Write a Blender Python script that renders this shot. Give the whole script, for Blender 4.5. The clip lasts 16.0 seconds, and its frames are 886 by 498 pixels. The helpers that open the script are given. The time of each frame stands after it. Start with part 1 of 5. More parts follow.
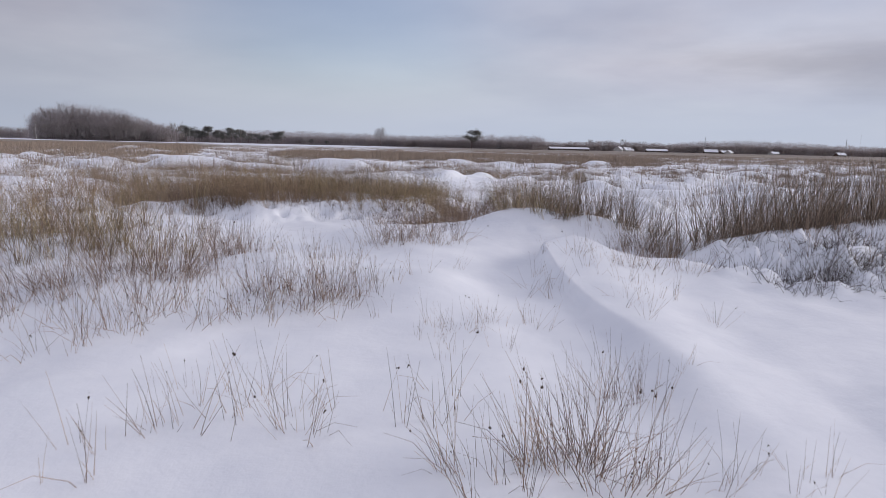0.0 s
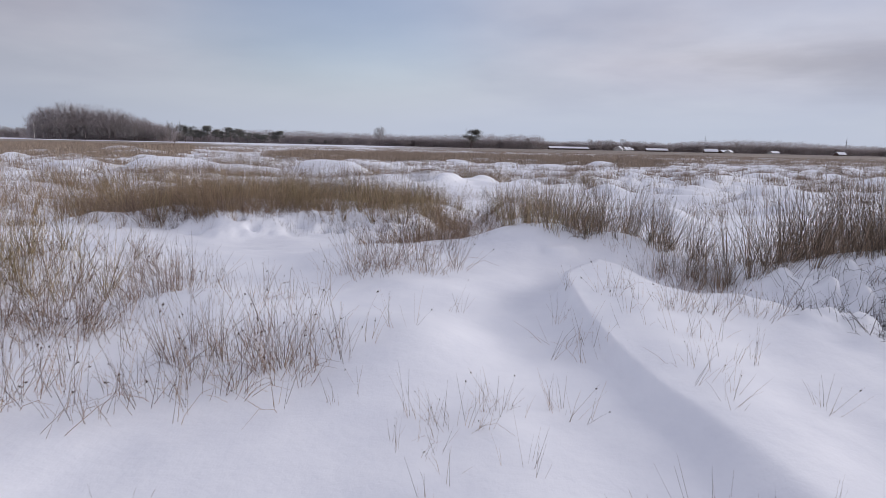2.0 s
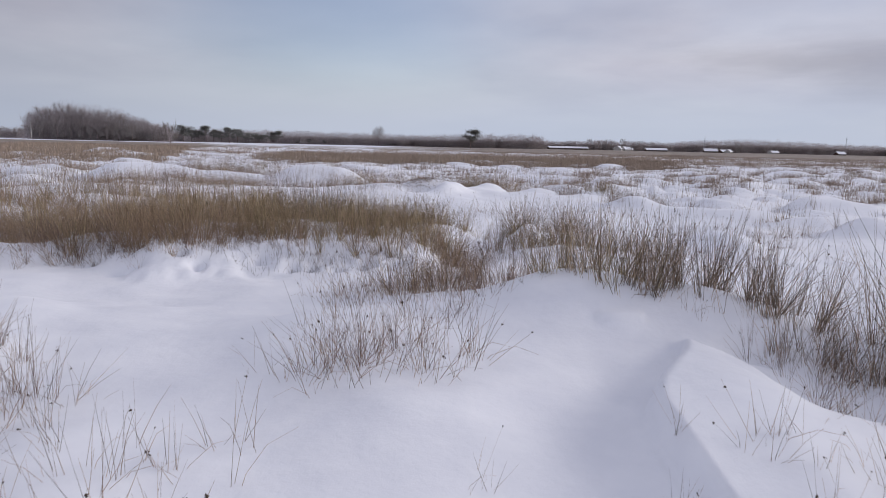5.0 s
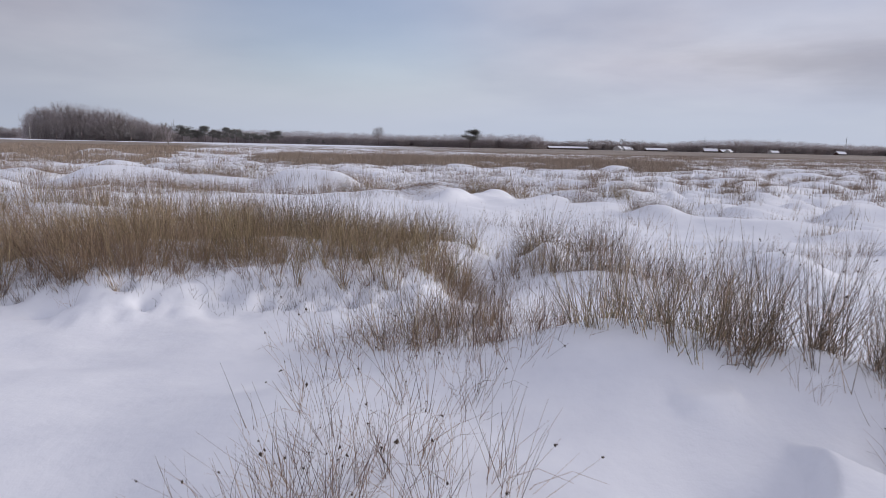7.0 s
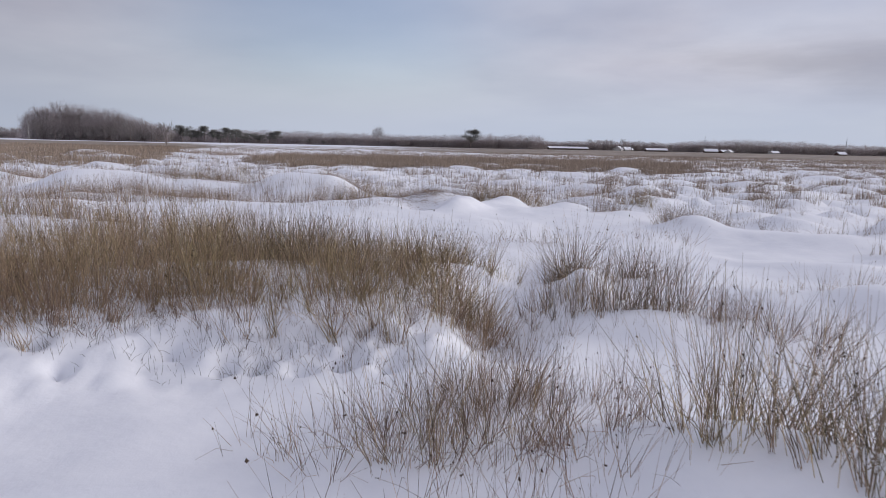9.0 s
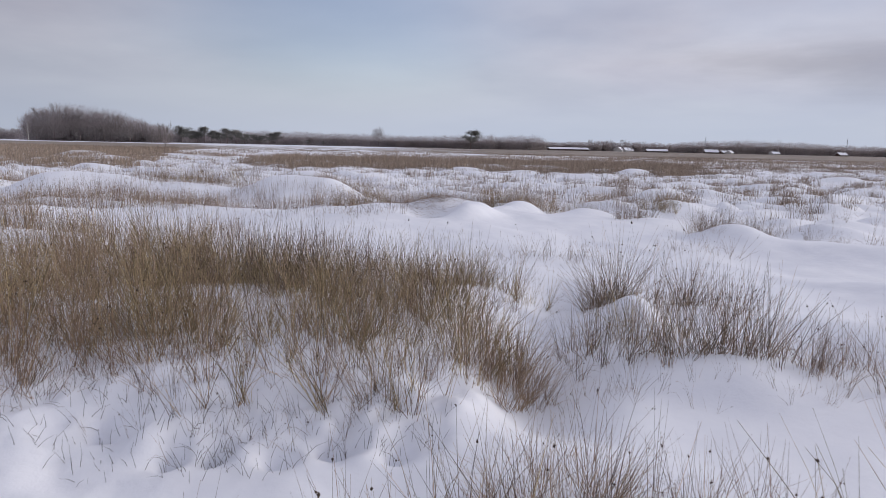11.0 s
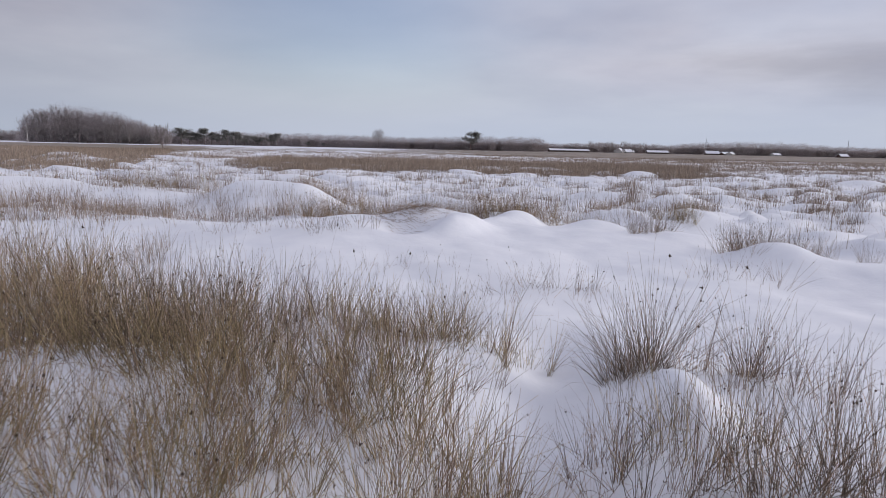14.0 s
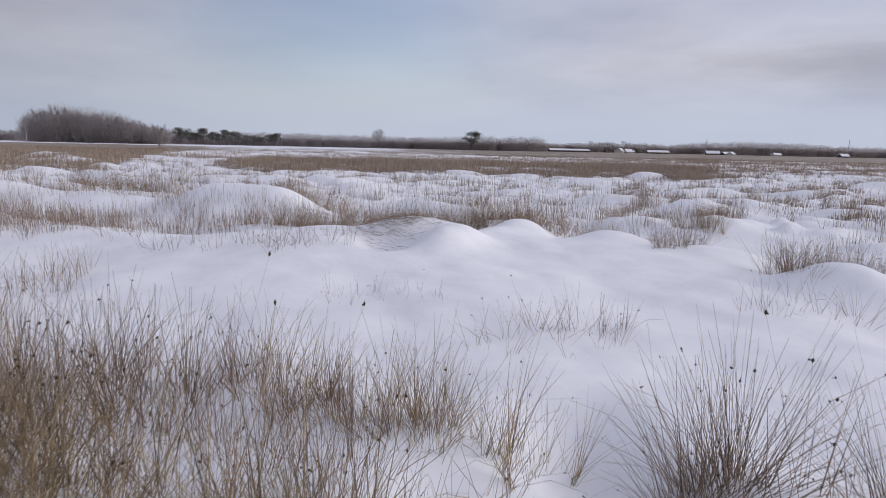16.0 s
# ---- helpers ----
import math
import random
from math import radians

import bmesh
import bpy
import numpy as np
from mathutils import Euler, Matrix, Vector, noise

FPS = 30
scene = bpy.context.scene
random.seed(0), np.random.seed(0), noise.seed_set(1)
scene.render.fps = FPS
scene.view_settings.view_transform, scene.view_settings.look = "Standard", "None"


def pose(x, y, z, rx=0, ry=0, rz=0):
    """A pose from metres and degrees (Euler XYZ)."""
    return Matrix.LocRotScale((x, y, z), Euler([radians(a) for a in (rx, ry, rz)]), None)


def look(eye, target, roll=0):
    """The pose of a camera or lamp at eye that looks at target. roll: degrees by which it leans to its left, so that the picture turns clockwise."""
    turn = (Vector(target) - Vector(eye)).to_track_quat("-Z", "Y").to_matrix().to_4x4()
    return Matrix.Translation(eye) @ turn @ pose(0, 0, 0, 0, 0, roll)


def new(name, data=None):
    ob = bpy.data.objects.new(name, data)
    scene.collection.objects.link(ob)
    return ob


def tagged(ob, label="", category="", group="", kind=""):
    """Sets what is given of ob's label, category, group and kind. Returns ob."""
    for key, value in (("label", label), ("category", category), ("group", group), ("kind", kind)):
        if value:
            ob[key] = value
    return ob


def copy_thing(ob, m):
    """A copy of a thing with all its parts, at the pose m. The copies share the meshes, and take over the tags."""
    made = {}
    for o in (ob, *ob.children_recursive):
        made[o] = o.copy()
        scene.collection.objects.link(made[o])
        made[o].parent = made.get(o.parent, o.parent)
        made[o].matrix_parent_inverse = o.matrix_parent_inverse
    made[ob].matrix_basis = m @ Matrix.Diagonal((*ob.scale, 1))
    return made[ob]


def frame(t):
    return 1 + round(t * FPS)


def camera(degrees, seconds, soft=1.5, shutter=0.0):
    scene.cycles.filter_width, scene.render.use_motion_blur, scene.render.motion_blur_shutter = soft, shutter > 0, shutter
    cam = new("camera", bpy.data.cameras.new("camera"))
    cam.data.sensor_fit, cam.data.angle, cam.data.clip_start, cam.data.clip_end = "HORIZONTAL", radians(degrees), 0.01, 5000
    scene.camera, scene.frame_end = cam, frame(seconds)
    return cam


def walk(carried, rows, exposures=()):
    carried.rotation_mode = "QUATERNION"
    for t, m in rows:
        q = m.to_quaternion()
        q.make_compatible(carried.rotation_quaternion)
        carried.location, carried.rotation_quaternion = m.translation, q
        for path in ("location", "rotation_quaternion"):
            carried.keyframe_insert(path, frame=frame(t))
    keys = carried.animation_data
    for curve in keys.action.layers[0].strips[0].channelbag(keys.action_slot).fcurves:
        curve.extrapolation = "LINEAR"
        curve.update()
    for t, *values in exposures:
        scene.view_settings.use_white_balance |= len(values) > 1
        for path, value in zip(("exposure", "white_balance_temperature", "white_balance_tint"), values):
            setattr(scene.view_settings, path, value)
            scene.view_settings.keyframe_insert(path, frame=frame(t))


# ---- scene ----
cam = camera(74.0, 16.0, soft=0.65, shutter=0.3)
METRES, EYE, TILT, LEAN, TURN = 6.0, 0.8, -9.92, -1.27, 0.0
ROWS = [
    (0.0, 0.0, 0.0, 0.0, 0.0, 0.0, -0.0),
    (0.5, 0.0014, 0.0397, 0.0083, 0.008, -0.024, 0.01),
    (1.0, 0.0002, 0.0807, 0.0166, -0.016, -0.04, -0.0),
    (1.5, 0.0018, 0.119, 0.0243, -0.024, -0.048, -0.0),
    (2.0, 0.0058, 0.1593, 0.0327, -0.032, -0.048, 0.02),
    (2.5, 0.0104, 0.1964, 0.041, -0.04, -0.056, 0.01),
    (3.0, 0.0094, 0.239, 0.0511, -0.048, -0.064, 0.01),
    (3.5, 0.0031, 0.2798, 0.06, -0.056, -0.064, 0.03),
    (4.0, -0.0004, 0.3235, 0.0704, -0.079, -0.071, 0.05),
    (6.5, -0.0011, 0.5043, 0.1146, -0.135, -0.071, 0.11),
    (7.0, -0.0089, 0.5465, 0.1235, -0.143, -0.071, 0.11),
    (7.5, -0.0154, 0.5868, 0.1347, -0.143, -0.071, 0.09),
    (8.0, -0.019, 0.6285, 0.1436, -0.151, -0.079, 0.09),
    (8.5, -0.0166, 0.6682, 0.1517, -0.143, -0.064, 0.11),
    (9.0, -0.0256, 0.7051, 0.1576, -0.159, -0.056, 0.1),
    (11.5, -0.0432, 0.869, 0.1854, -0.151, 0.048, 0.11),
    (12.0, -0.0353, 0.9004, 0.1908, -0.143, 0.071, 0.11),
    (12.5, -0.0315, 0.9285, 0.1958, -0.135, 0.087, 0.11),
    (13.0, -0.0251, 0.9617, 0.2008, -0.135, 0.127, 0.1),
    (13.5, -0.018, 0.9938, 0.207, -0.119, 0.127, 0.12),
    (14.0, -0.0086, 1.0351, 0.2138, -0.103, 0.159, 0.12),
    (14.5, -0.0039, 1.0739, 0.2193, -0.103, 0.159, 0.13),
    (15.0, -0.0031, 1.1176, 0.228, -0.095, 0.151, 0.13),
    (15.5, 0.002, 1.16, 0.2348, -0.087, 0.151, 0.13),
    (16.0, 0.0082, 1.2032, 0.2411, -0.087, 0.151, 0.12),
]
walk(cam, [(t, pose(0, 0, EYE, TILT, LEAN, TURN) @ pose(METRES * x, METRES * y, METRES * z, 90 + pitch, roll, yaw)) for t, x, y, z, yaw, pitch, roll in ROWS])

# ---- world, sun, exposure ----
SUN_AZ, SUN_EL = 78.0, 18.5          # degrees clockwise from +y (ahead), degrees above the horizon
world = bpy.data.worlds.new("winter_sky")
scene.world = world
world.use_nodes = True
wn, wl = world.node_tree.nodes, world.node_tree.links
wn.clear()


def wnode(kind, **values):
    n = wn.new(kind)
    for key, value in values.items():
        n.inputs[key].default_value = value
    return n


sky = wn.new("ShaderNodeTexSky")
sky.sky_type = "NISHITA"
sky.sun_disc = False
sky.sun_elevation, sky.sun_rotation = radians(SUN_EL), radians(SUN_AZ)
sky.air_density, sky.dust_density = 1.0, 0.6
sky_dim = wn.new("ShaderNodeVectorMath")
sky_dim.operation = "MULTIPLY"
sky_dim.inputs[1].default_value = (0.165, 0.155, 0.172)
wl.new(sky.outputs["Color"], sky_dim.inputs[0])
coord = wn.new("ShaderNodeTexCoord")
split = wn.new("ShaderNodeSeparateXYZ")
wl.new(coord.outputs["Generated"], split.inputs[0])
height = wn.new("ShaderNodeMath")
height.operation = "MAXIMUM"
height.inputs[1].default_value = 0.0
wl.new(split.outputs["Z"], height.inputs[0])
lift = wn.new("ShaderNodeMath")
lift.operation = "ADD"
lift.inputs[1].default_value = 0.16
wl.new(height.outputs[0], lift.inputs[0])
flat = wn.new("ShaderNodeCombineXYZ")
for k in ("X", "Y"):
    d = wn.new("ShaderNodeMath")
    d.operation = "DIVIDE"
    wl.new(split.outputs[k], d.inputs[0])
    wl.new(lift.outputs[0], d.inputs[1])
    wl.new(d.outputs[0], flat.inputs[k])
# a sheet of stratus with a thin place ahead, and a darker layer under it
shift = wn.new("ShaderNodeVectorMath")
shift.inputs[1].default_value = (3.1, 0.4, 0.0)
wl.new(flat.outputs[0], shift.inputs[0])
cover = wnode("ShaderNodeTexNoise", Scale=0.42, Detail=5.0, Roughness=0.5)
wl.new(shift.outputs[0], cover.inputs["Vector"])
cover_ramp = wn.new("ShaderNodeValToRGB")
cover_ramp.color_ramp.elements[0].position, cover_ramp.color_ramp.elements[1].position = 0.36, 0.60
cover_ramp.color_ramp.elements[0].color = (0.68, 0.68, 0.68, 1)
wl.new(cover.outputs["Fac"], cover_ramp.inputs[0])
tone = wnode("ShaderNodeTexNoise", Scale=0.8, Detail=6.0, Roughness=0.5)
swap = wn.new("ShaderNodeVectorMath")
swap.operation = "MULTIPLY"
swap.inputs[1].default_value = (-1.0, 1.0, 1.0)
wl.new(flat.outputs[0], swap.inputs[0])
wl.new(swap.outputs[0], tone.inputs["Vector"])
tone_ramp = wn.new("ShaderNodeValToRGB")
tone_ramp.color_ramp.elements[0].position, tone_ramp.color_ramp.elements[1].position = 0.36, 0.64
tone_ramp.color_ramp.elements[0].color = (0.50, 0.512, 0.63, 1)
tone_ramp.color_ramp.elements[1].color = (0.69, 0.695, 0.80, 1)
wl.new(tone.outputs["Fac"], tone_ramp.inputs[0])
thin = wn.new("ShaderNodeVectorMath")
thin.operation = "DISTANCE"
thin.inputs[1].default_value = (-0.17, 0.97, 0.17)
wl.new(coord.outputs["Generated"], thin.inputs[0])
thin_range = wn.new("ShaderNodeMapRange")
thin_range.interpolation_type = "SMOOTHERSTEP"
for key, value in (("From Min", 0.0), ("From Max", 0.42), ("To Min", 0.42), ("To Max", 1.0)):
    thin_range.inputs[key].default_value = value
wl.new(thin.outputs["Value"], thin_range.inputs["Value"])
cover_all = wn.new("ShaderNodeMath")
cover_all.operation = "MULTIPLY"
wl.new(cover_ramp.outputs[0], cover_all.inputs[0])
wl.new(thin_range.outputs[0], cover_all.inputs[1])
sky_mix = wn.new("ShaderNodeMix")
sky_mix.data_type = "RGBA"
wl.new(cover_all.outputs[0], sky_mix.inputs[0])
wl.new(sky_dim.outputs[0], sky_mix.inputs[6])
wl.new(tone_ramp.outputs[0], sky_mix.inputs[7])
back = wnode("ShaderNodeBackground", Strength=1.0)
# pale haze along the horizon
haze = wn.new("ShaderNodeMapRange")
haze.interpolation_type = "SMOOTHERSTEP"
for key, value in (("From Min", 0.0), ("From Max", 0.17), ("To Min", 0.92), ("To Max", 0.0)):
    haze.inputs[key].default_value = value
wl.new(height.outputs[0], haze.inputs["Value"])
haze_mix = wn.new("ShaderNodeMix")
haze_mix.data_type = "RGBA"
haze_mix.inputs[7].default_value = (0.575, 0.648, 0.80, 1)
wl.new(haze.outputs[0], haze_mix.inputs[0])
wl.new(sky_mix.outputs[2], haze_mix.inputs[6])
# a thicker bank of cloud towards the west
bank = wn.new("ShaderNodeVectorMath")
bank.operation = "DISTANCE"
bank.inputs[1].default_value = (-0.66, 0.70, 0.27)
wl.new(coord.outputs["Generated"], bank.inputs[0])
bank_range = wn.new("ShaderNodeMapRange")
bank_range.interpolation_type = "SMOOTHERSTEP"
for key, value in (("From Min", 0.0), ("From Max", 0.75), ("To Min", 0.79), ("To Max", 1.0)):
    bank_range.inputs[key].default_value = value
wl.new(bank.outputs["Value"], bank_range.inputs["Value"])
bank_mix = wn.new("ShaderNodeVectorMath")
bank_mix.operation = "SCALE"
wl.new(haze_mix.outputs[2], bank_mix.inputs[0])
wl.new(bank_range.outputs[0], bank_mix.inputs["Scale"])
streak_at = wn.new("ShaderNodeVectorMath")
streak_at.operation = "SUBTRACT"
streak_at.inputs[1].default_value = (0.55, 0.84, 0.118)
wl.new(coord.outputs["Generated"], streak_at.inputs[0])
streak_flat = wn.new("ShaderNodeVectorMath")
streak_flat.operation = "MULTIPLY"
streak_flat.inputs[1].default_value = (1.0, 1.0, 6.5)
wl.new(streak_at.outputs[0], streak_flat.inputs[0])
wisps = wnode("ShaderNodeTexNoise", Scale=4.0, Detail=6.0, Roughness=0.55)
wl.new(streak_flat.outputs[0], wisps.inputs["Vector"])
streak_far = wn.new("ShaderNodeVectorMath")
streak_far.operation = "LENGTH"
wl.new(streak_flat.outputs[0], streak_far.inputs[0])
streak_edge = wn.new("ShaderNodeMath")
streak_edge.operation = "MULTIPLY_ADD"
streak_edge.inputs[1].default_value = 0.55
wl.new(wisps.outputs["Fac"], streak_edge.inputs[0])
wl.new(streak_far.outputs["Value"], streak_edge.inputs[2])
streak_range = wn.new("ShaderNodeMapRange")
streak_range.interpolation_type = "SMOOTHERSTEP"
for key, value in (("From Min", 0.22), ("From Max", 0.66), ("To Min", 0.80), ("To Max", 1.0)):
    streak_range.inputs[key].default_value = value
wl.new(streak_edge.outputs[0], streak_range.inputs["Value"])
streak_mix = wn.new("ShaderNodeVectorMath")
streak_mix.operation = "SCALE"
wl.new(bank_mix.outputs[0], streak_mix.inputs[0])
wl.new(streak_range.outputs[0], streak_mix.inputs["Scale"])
wl.new(streak_mix.outputs[0], back.inputs["Color"])
w_out = wn.new("ShaderNodeOutputWorld")
wl.new(back.outputs[0], w_out.inputs["Surface"])

sun = new("sun", bpy.data.lights.new("sun", "SUN"))
sun.data.energy, sun.data.angle, sun.data.color = 2.0, radians(26), (1.0, 0.945, 0.885)
sun_way = Vector((math.sin(radians(SUN_AZ)) * math.cos(radians(SUN_EL)), math.cos(radians(SUN_AZ)) * math.cos(radians(SUN_EL)), math.sin(radians(SUN_EL))))
sun.matrix_world = look(sun_way * 50, (0, 0, 0))
scene.view_settings.exposure = -0.22
scene.view_settings.use_white_balance = True
scene.view_settings.white_balance_temperature = 6560.0
scene.view_settings.white_balance_tint = 10.8


# ---- materials ----
def material(name, colour, roughness=0.8):
    m = bpy.data.materials.new(name)
    m.use_nodes = True
    b = m.node_tree.nodes["Principled BSDF"]
    b.inputs["Base Color"].default_value = (*colour, 1)
    b.inputs["Roughness"].default_value = roughness
    b.inputs["Specular IOR Level"].default_value = 0.25
    return m, m.node_tree.nodes, m.node_tree.links, b


def noise_node(nodes, links, scale, detail=4.0, rough=0.55, stretch=None, space="Object"):
    tc = nodes.new("ShaderNodeTexCoord")
    n = nodes.new("ShaderNodeTexNoise")
    n.inputs["Scale"].default_value, n.inputs["Detail"].default_value, n.inputs["Roughness"].default_value = scale, detail, rough
    if stretch:
        mp = nodes.new("ShaderNodeMapping")
        mp.inputs["Scale"].default_value = stretch
        links.new(tc.outputs[space], mp.inputs["Vector"])
        links.new(mp.outputs[0], n.inputs["Vector"])
    else:
        links.new(tc.outputs[space], n.inputs["Vector"])
    return n


def ramp_node(nodes, links, source, stops):
    r = nodes.new("ShaderNodeValToRGB")
    e = r.color_ramp.elements
    while len(e) < len(stops):
        e.new(0.5)
    for el, (p, c) in zip(e, stops):
        el.position, el.color = p, (*c, 1)
    links.new(source, r.inputs[0])
    return r


def stem_material(name, stops, roughness=0.6, mottle=0.75, sheer=0.0):
    """Dry or green stalks: every stalk its own tone, paler or darker along its length. sheer: the share of light that passes through a haze of twigs."""
    m, nodes, links, b = material(name, (0.2, 0.15, 0.08), roughness)
    geo = nodes.new("ShaderNodeNewGeometry")
    r = ramp_node(nodes, links, geo.outputs["Random Per Island"], stops)
    n = noise_node(nodes, links, 14.0, 3.0)
    mul = nodes.new("ShaderNodeMix")
    mul.data_type, mul.blend_type = "RGBA", "MULTIPLY"
    mul.inputs[0].default_value = mottle
    links.new(r.outputs[0], mul.inputs[6])
    shade = ramp_node(nodes, links, n.outputs["Fac"], [(0.3, (0.45, 0.45, 0.45)), (0.7, (1.3, 1.25, 1.15))])
    links.new(shade.outputs[0], mul.inputs[7])
    links.new(mul.outputs[2], b.inputs["Base Color"])
    if sheer:
        thin = nodes.new("ShaderNodeBsdfTranslucent")
        mix = nodes.new("ShaderNodeMixShader")
        mix.inputs[0].default_value = sheer
        links.new(mul.outputs[2], thin.inputs["Color"])
        links.new(b.outputs[0], mix.inputs[1])
        links.new(thin.outputs[0], mix.inputs[2])
        links.new(mix.outputs[0], nodes["Material Output"].inputs["Surface"])
    return m


M_RUSH = stem_material("rush_olive", [(0.0, (0.139, 0.117, 0.066)), (0.3, (0.236, 0.193, 0.110)), (0.6, (0.364, 0.286, 0.166)), (0.85, (0.600, 0.475, 0.291)), (1.0, (0.850, 0.724, 0.457))])
M_DARK = stem_material("rush_dark", [(0.0, (0.099, 0.079, 0.065)), (0.45, (0.188, 0.148, 0.112)), (0.8, (0.317, 0.239, 0.179)), (1.0, (0.665, 0.498, 0.387))])
M_SPRIG = stem_material("rush_weathered", [(0.0, (0.096, 0.067, 0.061)), (0.6, (0.204, 0.141, 0.117)), (1.0, (0.406, 0.287, 0.233))])
M_DRY = stem_material("rush_dry", [(0.0, (0.149, 0.107, 0.084)), (0.5, (0.299, 0.214, 0.162)), (1.0, (0.578, 0.440, 0.339))])
M_GRASS = stem_material("moor_grass_brown", [(0.0, (0.195, 0.134, 0.088)), (0.45, (0.337, 0.240, 0.163)), (0.8, (0.491, 0.368, 0.251)), (1.0, (0.686, 0.516, 0.349))])
M_STRAW = stem_material("withered_straw", [(0.0, (0.234, 0.182, 0.153)), (0.5, (0.342, 0.275, 0.226)), (1.0, (0.495, 0.404, 0.324))])
M_MOOR = stem_material("moor_tuft", [(0.0, (0.172, 0.135, 0.114)), (0.5, (0.296, 0.226, 0.182)), (1.0, (0.484, 0.376, 0.292))])
M_HEATH = stem_material("heather_twig", [(0.0, (0.045, 0.034, 0.036)), (1.0, (0.13, 0.098, 0.09))])
M_SEED, _, _, _ = material("rush_seed_head", (0.075, 0.054, 0.042), 0.9)
# far trees: tones raised and greyed, the air haze is put into the colour
M_BARK = stem_material("hazed_bark", [(0.0, (0.186, 0.151, 0.151)), (1.0, (0.359, 0.289, 0.280))], 0.9)
M_TWIG = stem_material("hazed_twig", [(0.0, (0.247, 0.227, 0.224)), (1.0, (0.370, 0.342, 0.331))], 0.9, 0.4, 0.4)
M_WOOD = stem_material("hazed_wood_twigs", [(0.0, (0.390, 0.349, 0.359)), (1.0, (0.508, 0.453, 0.457))], 0.95, 0.2, 0.5)
M_BIRCH, _, _, _ = material("birch_bark", (0.55, 0.53, 0.5), 0.8)
M_NEEDLE = stem_material("pine_needles", [(0.0, (0.150, 0.155, 0.155)), (1.0, (0.300, 0.298, 0.278))], 0.8)
M_WALL, _, _, _ = material("brick_wall", (0.10, 0.065, 0.055), 0.9)
M_PLASTER, _, _, _ = material("pale_plaster", (0.5, 0.48, 0.46), 0.9)
M_GLASS, _, _, _ = material("dark_window_glass", (0.03, 0.035, 0.04), 0.15)
M_STEEL, _, _, _ = material("galvanised_steel", (0.3, 0.31, 0.33), 0.5)


